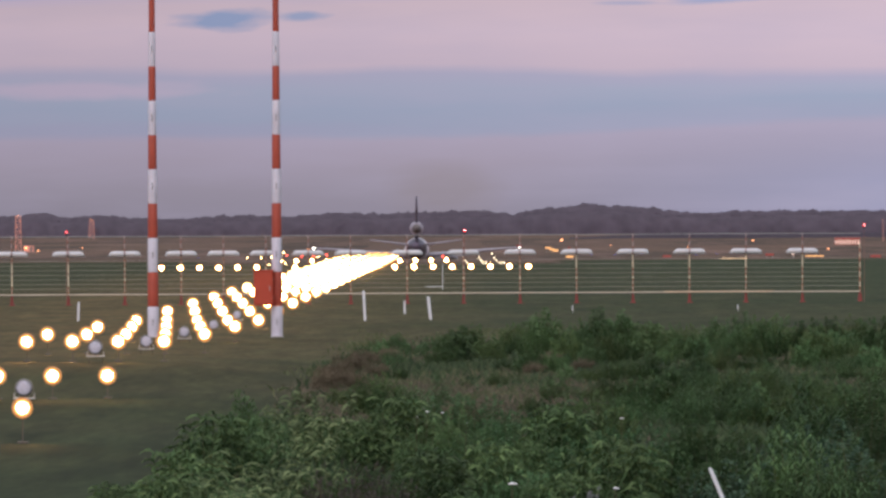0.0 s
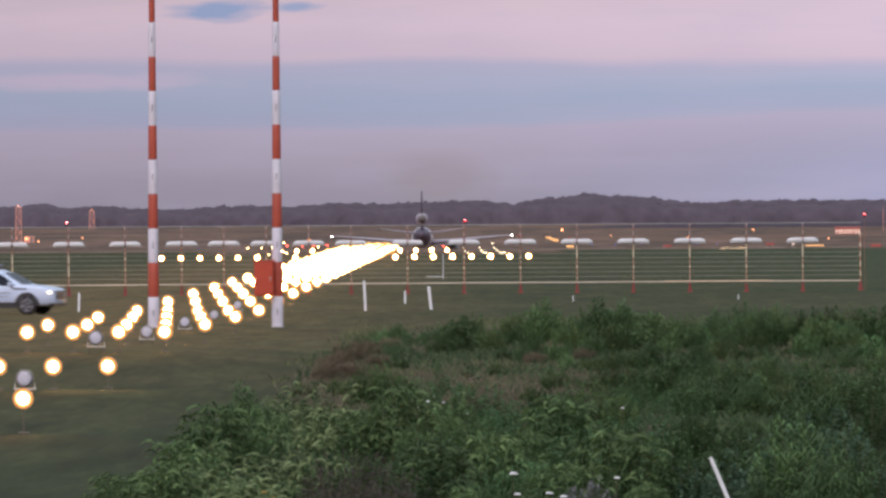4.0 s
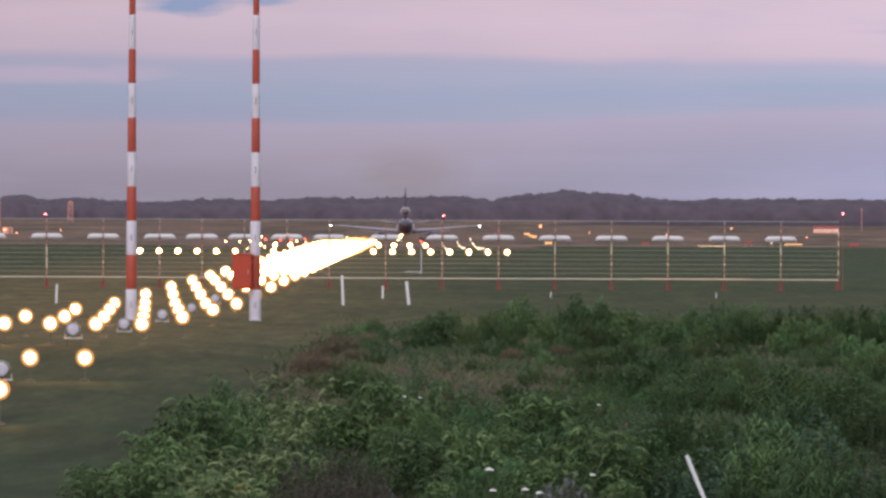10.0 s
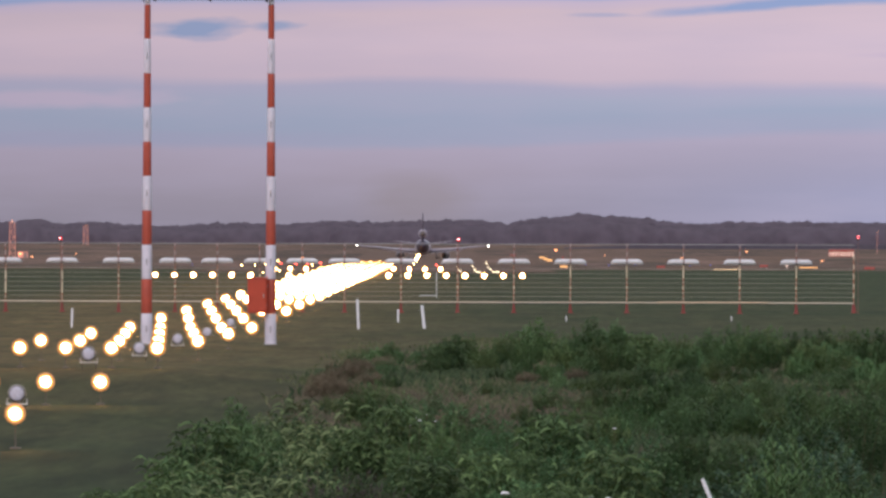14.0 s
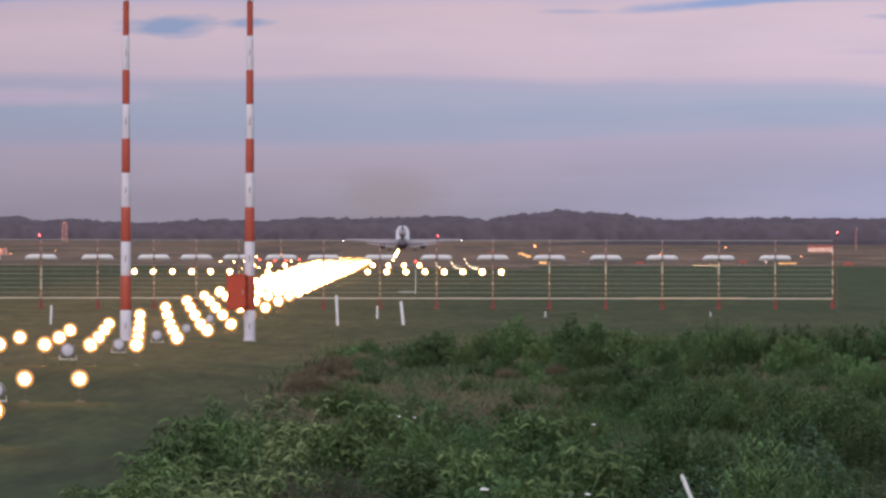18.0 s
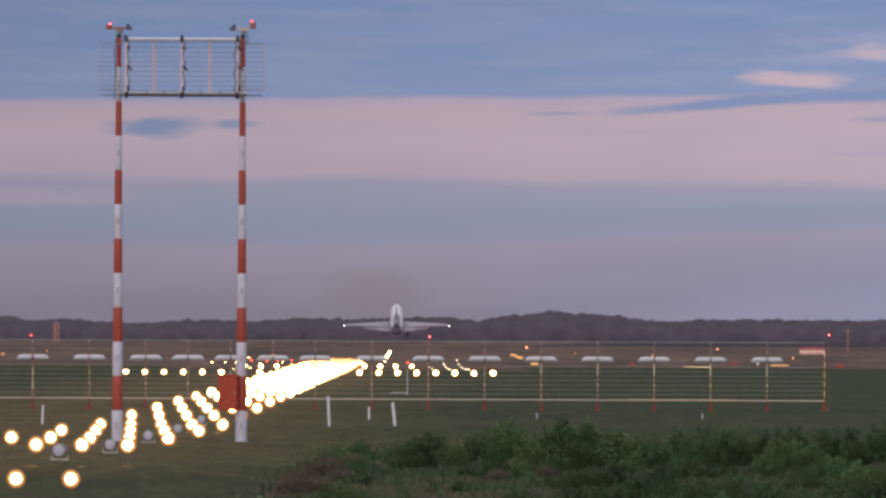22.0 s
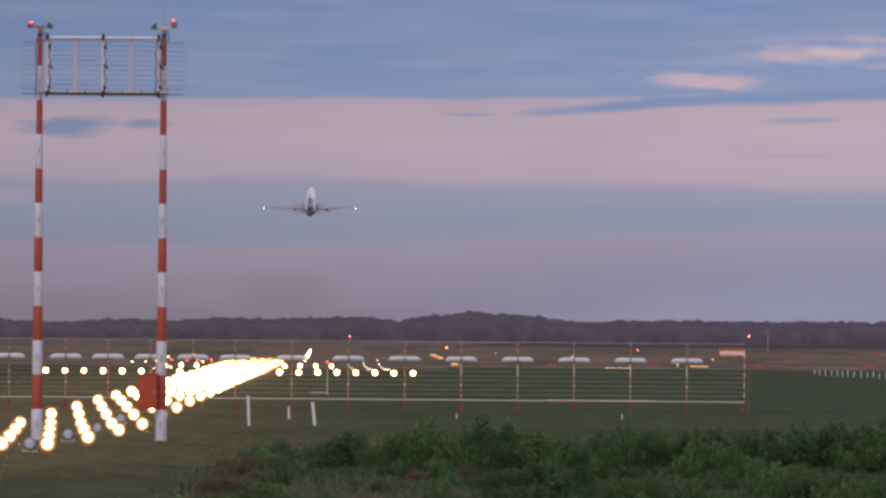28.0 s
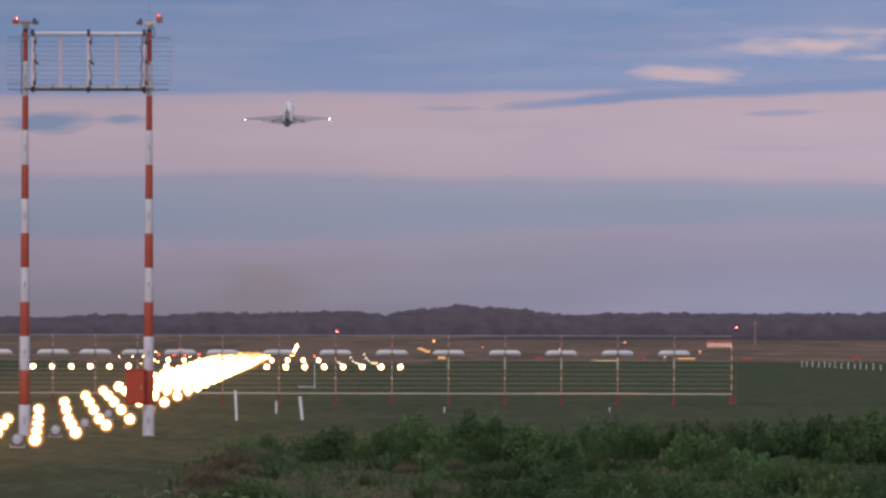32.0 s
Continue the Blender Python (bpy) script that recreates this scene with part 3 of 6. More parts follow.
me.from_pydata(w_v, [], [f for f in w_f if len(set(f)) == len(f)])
me.materials.append(M_HAZY_WOOD)
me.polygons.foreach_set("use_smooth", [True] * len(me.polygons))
tagged(new("far_woods", me), "dark brownish belt of woods along the far horizon, haze in its colour", "woods", kind="stuff")


# low dark strip before the woods, in their hazy mauve, beyond the runway's end
h_v, h_f = [], []
for i in range(380):
    x = 58 + 1.05 * i
    h = 2.5 * min(1.0, 0.25 + i / 60) * (1 + 0.22 * noise.noise((x * 0.11, 1.0, 0)) + 0.16 * noise.noise((x * 0.4, 2.0, 0)))
    for j in range(6):
        v = j / 5
        y = 3800 + 5 * v + 1.2 * noise.noise((x * 0.3, v * 3, 5.0))
        h_v.append((x, y, ground_z(0, y) - 0.1 + h * math.sin(v * math.pi / 2)))
for i in range(379):
    for j in range(5):
        c = 6 * i + j
        h_f.append((c, c + 6, c + 7, c + 1))
me = bpy.data.meshes.new("far_hedge")
me.from_pydata(h_v, [], h_f)
me.materials.append(M_FAR_STRIP)
me.polygons.foreach_set("use_smooth", [True] * len(me.polygons))
tagged(new("far_hedge", me), "low dark strip along the foot of the woods", "hedge", kind="stuff")

# ---- the two striped masts with the antenna screen between their heads ----
MAST_Y = 250.0
BAND = 1.0695


def striped_mast(x, z0, lamp_side):
    mast = thing("antenna_mast", pose(x, MAST_Y, z0), "tall red and white banded mast with a red lamp", "mast", "banded masts")
    top = 12.66
    i, z, red = 0, 0.0, False
    lens = [0.97] + [BAND] * 20
    while z < top - 0.1:
        h = min(lens[i], top - z)
        r1 = 0.178 - 0.0090 * i
        bm = B()
        lathe(bm, [(z + 0.004, r1 * 0.97), (z + 0.02, r1), (z + h - 0.02, r1 - 0.003), (z + h - 0.003, r1 * 0.95)], "Z", seg=18)
        part("band", bm, M_RED if red else M_WHITE, mast, "faded red band" if red else "chipped white band", smooth=True)
        bm = B()
        box(bm, (0, -r1 - 0.002, z + h * 0.5), (0.02, 0.012, 0.2))
        if not red:
            part("latch", bm, M_BLACK, mast, "small dark fastening")
        else:
            bm.free()
        z, red, i = z + h, not red, i + 1
    bm = B()
    box(bm, (0, 0, 0.02), (0.40, 0.40, 0.04), bevel=0.01)
    part("base_plate", bm, M_STEEL, mast)
    bm = B()
    rod(bm, (0, 0, top - 0.05), (0, 0, top + 0.18), 0.05)
    rod(bm, (0, 0, top + 0.1), (0, 0, top + 0.16), 0.11)
    part("head", bm, M_STEEL, mast)
    bm = loft(B(), [[(u, v, z) for u, v in ((-w, -d), (w, -d), (w, d), (-w, d))] for z, w, d in ((top + 0.15, 0.07, 0.05), (top + 0.20, 0.19, 0.05), (top + 0.25, 0.22, 0.05))])
    arm = part("lamp_arm", bm, M_BAR if lamp_side > 0 else M_TIP, mast, "pale steel cross arm" if lamp_side > 0 else "rusty cross arm")
    for q in (-1, 1):
        lit = q == lamp_side
        up = top + (0.14 if lit and q > 0 else 0.04 if lit else 0.0)
        bm = box(B(), (q * 0.31, 0, (2 * up + top) / 3 + 0.222), (0.19, 0.16, 0.12 + (up - top) * 0.6), bevel=0.02)
        part("lamp_socket", bm, (M_TIP if q > 0 else M_RED) if lit else M_SOCKET, arm, ("rusty lamp box" if q > 0 else "red lamp box") if lit else "dark lamp box")
        bm = lathe(B(), [(up + 0.283, 0.044), (up + 0.316, 0.044), (up + 0.343, 0.032), (up + 0.353, 0.01)], "Z", (q * 0.28, 0, 0), 14)
        dome = part("lamp_dome", bm, M_REDLAMP if lit else M_GLASS, arm, "glowing red obstruction lamp" if lit else "dark unlit obstruction lamp", smooth=True)
        if lit:
            part("bulb", ball(B(), (q * 0.28, -0.03, up + 0.311), 0.017, 10, 8), M_REDCORE, dome, "white-hot bulb")
    bm = lathe(B(), [(top - 0.09, 0.072), (top - 0.08, 0.080), (top + 0.0, 0.080), (top + 0.04, 0.06)], "Z", (0, 0, 0), 14)
    part("cap", bm, M_BLACK, mast, "dark cap at the mast head")
    if lamp_side > 0:
        part("whip", rod(B(), (0, 0, top + 0.2), (0, 0, top + 0.85), 0.008, 0.004, seg=5), M_STEEL, mast, "thin whip aerial")
    # a cable looped beside the head, and one down the inner side
    bm = B()
    pts = [(0.03, -0.06, top + 0.16)] + [(0.07 + 0.09 * math.sin(u), -0.09, top - 0.08 + 0.17 * math.cos(u)) for u in (0.5, 1.1, 1.7, 2.3)] + [(0.07, -0.1, top - 0.28)]
    for u, v in zip(pts, pts[1:]):
        rod(bm, u, v, 0.014, seg=6)
    part("cable", bm, M_BLACK, mast)
    bm = B()
    pts = [(-0.08, -0.1, top - 0.1), (-0.13, -0.13, top - 0.5), (-0.10, -0.13, top - 1.2), (-0.12, -0.13, top - 2.0)]
    for u, v in zip(pts, pts[1:]):
        rod(bm, u, v, 0.014, seg=6)
    part("cable", bm, M_BLACK, mast)
    return mast


striped_mast(-9.17, 0.02, -1)
striped_mast(-5.31, 0.02, 1)

screen = thing("antenna_screen", pose(-7.2, MAST_Y - 0.25, 0.02), "wire antenna screen clamped between the heads of the masts", "antenna")
bm = B()
rod(bm, (-1.72, 0, 12.53), (1.72, 0, 12.53), 0.055, seg=12)
part("top_tube", bm, M_WHITE, screen, "white tube")
bm = B()
rod(bm, (-2.0, 0, 10.85), (2.05, 0, 10.85), 0.045, seg=12)
part("bottom_tube", bm, M_STEEL, screen)
bm = B()
rod(bm, (-2.5, -0.03, 10.79), (-1.8, -0.03, 10.775), 0.014, seg=8)
rod(bm, (-1.8, -0.03, 10.775), (1.8, -0.03, 10.775), 0.03, seg=8)
rod(bm, (1.8, -0.03, 10.775), (2.5, -0.03, 10.79), 0.014, seg=8)
part("cable_tray", bm, M_BLACK, screen, "dark cable run")
for x in (-1.1, -0.55, 0.6, 1.2):
    bm = box(B(), (x, -0.04, 10.86), (0.035, 0.05, 0.09))
    part("clip", bm, M_BLACK, screen)
for x in (-1.66, 0.07, 1.66):
    rings = []
    for j in range(33):
        cx, cz = x + 0.032 * math.sin(0.6 * j) + 0.012 * math.sin(1.7 * j + 3 * x), 12.45 - 0.0525 * j
        rings.append([(cx + 0.015 * math.cos(math.pi * g / 3), -0.07 + 0.015 * math.sin(math.pi * g / 3), cz) for g in range(6)])
    bm = loft(B(), rings)
    part("feed_cable", bm, M_BLACK, screen, "dark looping cable")
for x, m_, w in ((-1.73, M_PINKPOST, 0.055), (0.0, M_PINKPOST, 0.055), (1.73, M_PINKPOST, 0.05)):
    bm = B()
    box(bm, (x, 0.02, 11.69), (w * 1.6, 0.06, 1.68), bevel=0.008)
    po = part("upright", bm, m_, screen)
    for z in (12.56, 10.79):
        bm = B()
        box(bm, (x, -0.06, z), (0.09, 0.09, 0.2), bevel=0.01)
        part("clamp", bm, M_BLACK, po)
    for z in (12.25, 11.62, 11.0):
        bm = B()
        rod(bm, (x + 0.03, -0.05, z + 0.08), (x + 0.17, -0.1, z - 0.05), 0.036, seg=8) if z == 11.62 else rod(bm, (x + 0.05, -0.05, z + 0.05), (x + 0.08, -0.1, z - 0.04), 0.045, seg=8)
        part("dipole_feed", bm, M_BLACK, po, "dark feed box")
for x in (-0.87, 0.87):
    bm = B()
    box(bm, (x, 0.05, 11.69), (0.095, 0.04, 1.6), bevel=0.006)
    part("slat", bm, M_SLAT, screen, "pale pinkish upright slat")
for s in (-1, 1):
    bm = B()
    rod(bm, (s * 2.58, 0.05, 10.87), (s * 2.58, 0.05, 12.47), 0.013, seg=6)
    part("end_rod", bm, M_SLAT, screen)
for k in range(11):
    z = 10.93 + k * 0.15
    bm = B()
    rod(bm, (-2.58, 0.05, z), (2.58, 0.05, z), 0.0052, seg=5)
    part("wire", bm, M_SOCKET, screen)
for s in (-1, 1):
    for z in (12.38, 10.98):
        bm = B()
        rod(bm, (s * 1.9, -0.05, z), (s * 2.5, -0.05, z), 0.014, seg=5)
        part("stub_rod", bm, M_STEEL, screen)

cab = thing("mast_cabinet", pose(-5.72, MAST_Y - 0.25, 1.0), "bright red equipment cabinet hung on the mast", "cabinet")
bm = B()
box(bm, (0, 0, 0.55), (0.6, 0.35, 1.08), bevel=0.03)
body = part("body", bm, M_BOXRED, cab)
bm = B()
box(bm, (0, -0.185, 0.55), (0.52, 0.02, 0.98), bevel=0.008)
dr = part("door", bm, M_BOXRED, cab)
bm = B()
box(bm, (0.2, -0.205, 0.55), (0.03, 0.03, 0.14), bevel=0.006)
part("handle", bm, M_STEEL, dr)
bm = B()
box(bm, (0, 0, 1.105), (0.66, 0.42, 0.04), bevel=0.01)
part("cap", bm, M_BOXRED, cab)
for z in (0.25, 0.85):
    part("bracket", box(B(), (0.28, 0.15, z), (0.3, 0.08, 0.06)), M_STEEL, cab)

# ---- the localizer array: posts with radomes and stretched wires ----
LOC_Y = 374.0
LOC_C = -8.45
offs = [0.0, 1.98, 3.95] + [3.95 + 2.632 * i for i in range(1, 9)]
LOC_XS = sorted({round(s * o, 3) for o in offs for s in (-1, 1)})
LOC_Z = EYE - 4.15 + 0.02


def radome_half(bm, s):
    rings = []
    for u, hh in ((0.016, 0.248), (0.06, 0.258), (0.52, 0.256), (0.61, 0.235), (0.68, 0.185), (0.73, 0.11), (0.75, 0.03)):
        ring = []
        for i in range(12):
            t = math.pi * i / 11
            ring.append((s * u, -0.17 * math.cos(t) * min(1, hh / 0.2), hh * 0.9 * math.sin(t) ** 0.25))
        rings.append(ring)
    loft(bm, rings)


def antenna(m, bright):
    """One antenna; bright: which of the bands on its post have a painted gleam."""
    a = thing("localizer_antenna", m, "white two-lobed radome on a slim orange and white post", "antenna", "localizer antennas")
    bm = B()
    rod(bm, (0, 0, 0.03), (0, 0, 0.50), 0.095, 0.04, seg=6)
    part("foot", bm, M_FOOT, a, "tapered red foot")
    bm = B()
    box(bm, (0, 0, 0.02), (0.28, 0.28, 0.04), bevel=0.01)
    part("base_plate", bm, M_FOOT, a)
    zs = np.linspace(0.5, 2.28, 15)
    for i, (z0, z1) in enumerate(zip(zs, zs[1:])):
        bm = B()
        rod(bm, (0, 0, z0), (0, 0, z1 - 0.004), 0.03, seg=8)
        part("post_band", bm, M_GLEAM if i in bright else M_ORANGE if i % 2 == 0 else M_DULL, a)
    for i in range(5):
        bm = rod(B(), (0, -0.24, 2.28 + 0.194 * i), (0, -0.24, 2.47 + 0.194 * i), 0.026, seg=6)
        part("tip_band", bm, M_TIPPALE if i in (2, 4) else M_TIP, a)
    bm = B()
    box(bm, (0, -0.12, 2.32), (0.07, 0.3, 0.06))
    part("bracket", bm, M_DARK, a)
    for s in (-1, 1):
        bm = B()
        radome_half(bm, s)
        r = part("radome", bm, M_RADOME, a, smooth=True)
        r.matrix_basis = pose(0, 0, 2.285)
    bm = B()
    box(bm, (0, -0.02, 2.40), (0.034, 0.3, 0.24), bevel=0.01)
    part("collar", bm, M_DARK, a, "dark clamp between the lobes")
    return a


for bright, low, high in (((3, 4, 5, 6, 8, 9, 10), -99, -9), ((5, 9), -9, 12.5), ((5, 9, 10, 11, 12, 13), 12.5, 99)):
    row = [x for x in LOC_XS if low <= x < high]
    first = antenna(pose(LOC_C + row[0], LOC_Y, LOC_Z), bright)
    for x in row[1:]:
        copy_thing(first, pose(LOC_C + x, LOC_Y, LOC_Z))
end_post = thing("end_post", pose(19.24, LOC_Y, LOC_Z), "slim orange post at the end of the wire screen", "post")
bm = B()
rod(bm, (0, 0, 0.03), (0, 0, 0.5), 0.135, 0.055, seg=6)
part("foot", bm, M_FOOT, end_post, "tapered red foot")
for i in range(10):
    bm = B()
    rod(bm, (0, 0, 0.5 + 0.225 * i), (0, 0, 0.72 + 0.225 * i), 0.028, seg=8)
    part("post_band", bm, M_ORANGE if i % 2 == 0 else M_PALEPOST, end_post)

wires = thing("wire_screen", pose(0, LOC_Y + 0.12, LOC_Z), "horizontal wires strung along the antenna posts", "wire fence")
X0, X1 = LOC_C - 27.7, 19.24
bm = B()
box(bm, ((X0 + X1) / 2, -0.2, 0.50), (X1 - X0, 0.05, 0.055))
part("lower_rail", bm, M_BAR, wires, "cream painted lower rail")
for a_, b_ in ((10.1, 15.2),):
    bm = B()
    box(bm, ((a_ + b_) / 2, -0.235, 0.515), (b_ - a_, 0.02, 0.06))
    part("pale_rail_length", bm, M_PALEPOST, wires, "pale length of rail")
for k in range(7):
    bm = B()
    z = 0.76 + 0.215 * k
    rod(bm, (X0, 0, z), (X1, 0, z), 0.0095, seg=5)
    part("wire", bm, M_WIRE, wires)
bm = B()
rod(bm, (X0, -0.35, 3.2), (X1, -0.35, 3.2), 0.02, seg=5)
part("top_cable", bm, M_STEEL, wires)


def red_lamp(x, y, z, zb, label):
    t = thing("obstruction_lamp", pose(x, y, zb), label, "lamp", "red obstruction lamps")
    bm = B()
    rod(bm, (0, 0, 0), (0, 0, z - zb - 0.1), 0.011, seg=6)
    part("pole", bm, M_TIP, t)
    bm = B()
    rod(bm, (0, 0, z - zb - 0.1), (0, 0, z - zb), 0.05, seg=10)
    part("socket", bm, M_BLACK, t)
    bm = B()
    lathe(bm, [(z - zb, 0.05), (z - zb + 0.06, 0.05), (z - zb + 0.1, 0.03), (z - zb + 0.11, 0.01)], "Z", seg=12)
    dome = part("lamp_dome", bm, M_REDLAMP, t, "glowing red dome", smooth=True)
    part("bulb", ball(B(), (0, -0.035, z - zb + 0.05), 0.022, 10, 8), M_REDCORE, dome, "white-hot bulb")


red_lamp(-17.73, LOC_Y - 0.3, 3.04, LOC_Z, "red lamp on a pole above the antenna row")
red_lamp(0.82, LOC_Y - 0.3, 3.03, LOC_Z, "red lamp on a pole above the antenna row")
red_lamp(19.6, LOC_Y + 3, 3.20, ground_z(0, LOC_Y + 3), "red lamp on a pole past the end post")

# ---- the approach lights ----
LIGHT_DROPS = [(120, 2.86), (150, 2.98), (180, 2.80), (210, 3.08), (240, 3.30), (270, 3.51), (331, 3.60), (361, 3.64), (662, 4.25), (812, 4.56), (963, 4.96)]


def light_z(y):
    return EYE - float(np.interp(y, [a for a, b in LIGHT_DROPS], [b for a, b in LIGHT_DROPS]))


LAMP_MESHES = {}


def lamp_meshes(r):
    """Bell, glowing lens and two added glare rings for a lamp radius, made once."""
    r = round(r, 2)
    if r not in LAMP_MESHES:
        bm = lathe(B(), [(0.02, r * 0.98), (r * 0.5, r * 0.8), (r * 1.1, r * 0.35), (r * 1.3, r * 0.3)], "Y", seg=16)
        bell = finish(bm, "bell", M_STAND, True)
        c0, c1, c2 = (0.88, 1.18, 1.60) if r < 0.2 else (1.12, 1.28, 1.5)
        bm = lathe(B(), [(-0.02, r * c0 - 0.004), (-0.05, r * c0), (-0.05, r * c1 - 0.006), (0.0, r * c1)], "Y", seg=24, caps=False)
        ring = finish(bm, "glare_ring", M_GLARE_IN, True)
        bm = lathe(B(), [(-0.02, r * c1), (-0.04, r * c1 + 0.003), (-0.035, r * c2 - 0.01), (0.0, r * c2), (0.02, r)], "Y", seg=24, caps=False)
        outer_glare = finish(bm, "outer_glare", M_GLARE_OUT, True)
        bm = lathe(B(), [(-r * 0.46, r * 0.12), (-r * 0.4, r * 0.42), (-r * 0.24, r * c0 * 0.82), (-0.005, r * c0)], "Y", seg=20)
        lens = finish(bm, "lens", M_LAMP if r < 0.2 else M_LAMPFAR, True)
        bm = rod(B(), (0, r * 0.6, -1), (0, r * 0.6, 0), 0.011, seg=8)
        pole = finish(bm, "stand", M_STAND)
        bm = box(B(), (0, r * 0.6, 0), (0.16, 0.16, 0.03), bevel=0.006)
        base = finish(bm, "base_plate", M_STAND)
        LAMP_MESHES[r] = bell, lens, pole, base, ring, outer_glare
    return LAMP_MESHES[r]


def approach_light(x, y, z, r, group, label):
    g = ground_z(x, y) + (lumps(x, y) if y < 380 else 0)
    bell, lens, pole, base, ring, outer_glare = lamp_meshes(r)
    t = thing("approach_light", pose(x, y, g), label, "light", group)
    h = z - g
    put("bell", bell, t, pose(0, 0, h))
    put("lens", lens, t, pose(0, 0, h))
    put("glare_ring", ring, t, pose(0, 0, h))
    put("outer_glare", outer_glare, t, pose(0, 0, h))
    put("stand", pole, t, Matrix.Translation((0, 0, h)) @ Matrix.Diagonal((1, 1, h, 1)))
    put("base_plate", base, t, pose(0, 0, 0.015))


for k in range(29):
    y = 120.3 + 30.1 * k
    # lens radius grows with distance, standing in for glare
    r = min(0.098 + 0.00033 * (y - 120), 0.31)
    if y > 600:
        r += min(0.08, 0.0005 * (y - 600))
    for j in range(-2, 3):
        approach_light(CENTRE + 1.03 * j, y, light_z(y), r, "approach light bars", "lit approach lamp glowing amber on a short stand in the grass")
for s in (-1, 1):
    for i in range(8):
        approach_light(CENTRE + s * (4.12 + 1.575 * i), 662.0, light_z(662), 0.19, "long crossbar lights", "lit crossbar lamp glowing amber on a stand")
    for i in range(4):
        approach_light(CENTRE + s * (3.65 + 1.58 * i), 812.0, light_z(812), 0.19, "short crossbar lights", "lit crossbar lamp glowing amber on a stand")


def flasher(x, y, z):
    g = ground_z(x, y)
    t = thing("sequence_flasher", pose(x, y, g), "unlit round flash lamp in a pale housing on the grass", "lamp", "sequenced flashers")
    bm = lathe(B(), [(-0.02, 0.140), (-0.02, 0.166), (0.04, 0.166), (0.2, 0.15), (0.3, 0.1)], "Y", (0, 0, z - g), 24)
    part("housing", bm, M_FLASHBOX, t, smooth=True)
    bm = lathe(B(), [(-0.03, 0.138), (-0.06, 0.140), (-0.06, 0.156), (-0.021, 0.158)], "Y", (0, 0, z - g), 24, caps=False)
    part("rim", bm, M_BLACK, t, "dark rubber rim")
    bm = lathe(B(), [(-0.066, 0.02), (-0.064, 0.07), (-0.060, 0.12), (-0.05, 0.141)], "Y", (0, 0, z - g), 24)
    part("lens", bm, M_FLASHGLASS, t, "pale glass lens", smooth=True)
    for q in (-1, 1):
        bm = box(B(), (q * 0.182, 0.1, z - g - 0.14), (0.018, 0.05, 0.10), bevel=0.005)
        part("yoke_arm", bm, M_FLASHBOX, t)
    bm = box(B(), (0, 0.1, z - g - 0.195), (0.40, 0.26, 0.028), bevel=0.01)
    part("yoke", bm, M_FLASHBOX, t)
    for s in (-1, 1):
        bm = rod(B(), (s * 0.15, 0.15, 0), (s * 0.15, 0.15, z - g - 0.2), 0.010, seg=6)
        part("leg", bm, M_STAND, t)


for k, z in ((1, 0.65), (2, 0.90), (3, 0.56), (4, 0.37), (5, 0.17), (6, 0.12)):
    flasher(-7.82, 117.9 + 30.1 * k, z)

# red side-row lamps and small lights strung along the taxiways beyond
SMALL = {}


def small_light(x, y, z, r, m_, label, group):
    g = ground_z(x, y)
    key = (r, m_.name)
    if key not in SMALL:
        SMALL[key] = (finish(lathe(B(), [(0, r), (r, r), (1.6 * r, r * 0.5), (1.75 * r, 0.01)], "Z", seg=10), "lamp_dome", m_, True), finish(rod(B(), (0, 0, 0), (0, 0, 1), 0.03, seg=6), "stem", M_STAND))
    dome, stem = SMALL[key]
    t = thing("field_light", pose(x, y, g), label, "light", group)
    put("lamp_dome", dome, t, pose(0, 0, z - g))
    put("stem", stem, t, Matrix.Diagonal((1, 1, max(z - g, 0.05), 1)))


def hit(px, py, d):
    """Place on a line of sight given across and down from the runway's vanishing point, in thousandths of the distance."""
    return px / 1000 * d, d, EYE - py / 1000 * d


for px, py in ((-24.7, 6.55), (-22.6, 6.6), (-24.9, 5.0), (-23.5, 6.55), (-23.2, 5.0), (-21.9, 4.95), (-21.7, 5.4), (-25.1, 6.25), (-20.4, 4.4), (-22.2, 5.9), (-20.1, 5.7), (-16.1, 4.95)):
    small_light(*hit(px, py + 0.25, 900), 0.066, M_LAMPFAR, "small white taxiway light on a stem", "taxiway lights")
for string in (((2.0, 4.9), (2.02, 5.38), (2.15, 5.72), (2.5, 6.0)), ((3.8, 4.9), (3.95, 5.35), (4.22, 5.75), (4.55, 6.0), (4.85, 6.03)), ((5.6, 4.9), (5.85, 5.38), (6.15, 5.75), (6.55, 6.0), (6.85, 6.03), (7.15, 6.03))):
    between = [((a + c) / 2, (b + d) / 2) for (a, b), (c, d) in zip(string[1:], string[2:])]
    for px, py in string:
        small_light(*hit(px, py, 930), 0.074, M_TAXI, "small white taxiway light on a stem", "taxiway lights")
    for px, py in between:
        small_light(*hit(px, py, 930), 0.032, M_TAXI, "small white taxiway light on a stem", "taxiway lights")
for px, py in ((18.0, 5.05), (20.9, 5.1), (31.0, 5.1), (33.6, 5.05), (-31.0, 5.2), (24.2, 5.05)):
    small_light(*hit(px, py, 1000), 0.06, M_BLUELAMP, "small blue taxiway edge light on a stem", "blue taxiway lights")
for px, py in ((-0.55, 5.2), (-20.0, 5.0), (-16.7, 5.1), (-18.1, 5.1), (-15.0, 5.0)):
    small_light(*hit(px, py, 960), 0.1, M_REDSMALL, "small red lamp on a stem", "red side lamps")
for i in range(42):
    y = 2490 + 15 * i
    small_light(CENTRE, y, EYE - (12.46 - 0.58 * (y - 2500) / 580), 0.34, M_LAMPFAR, "white runway centre line light", "centre line lights")

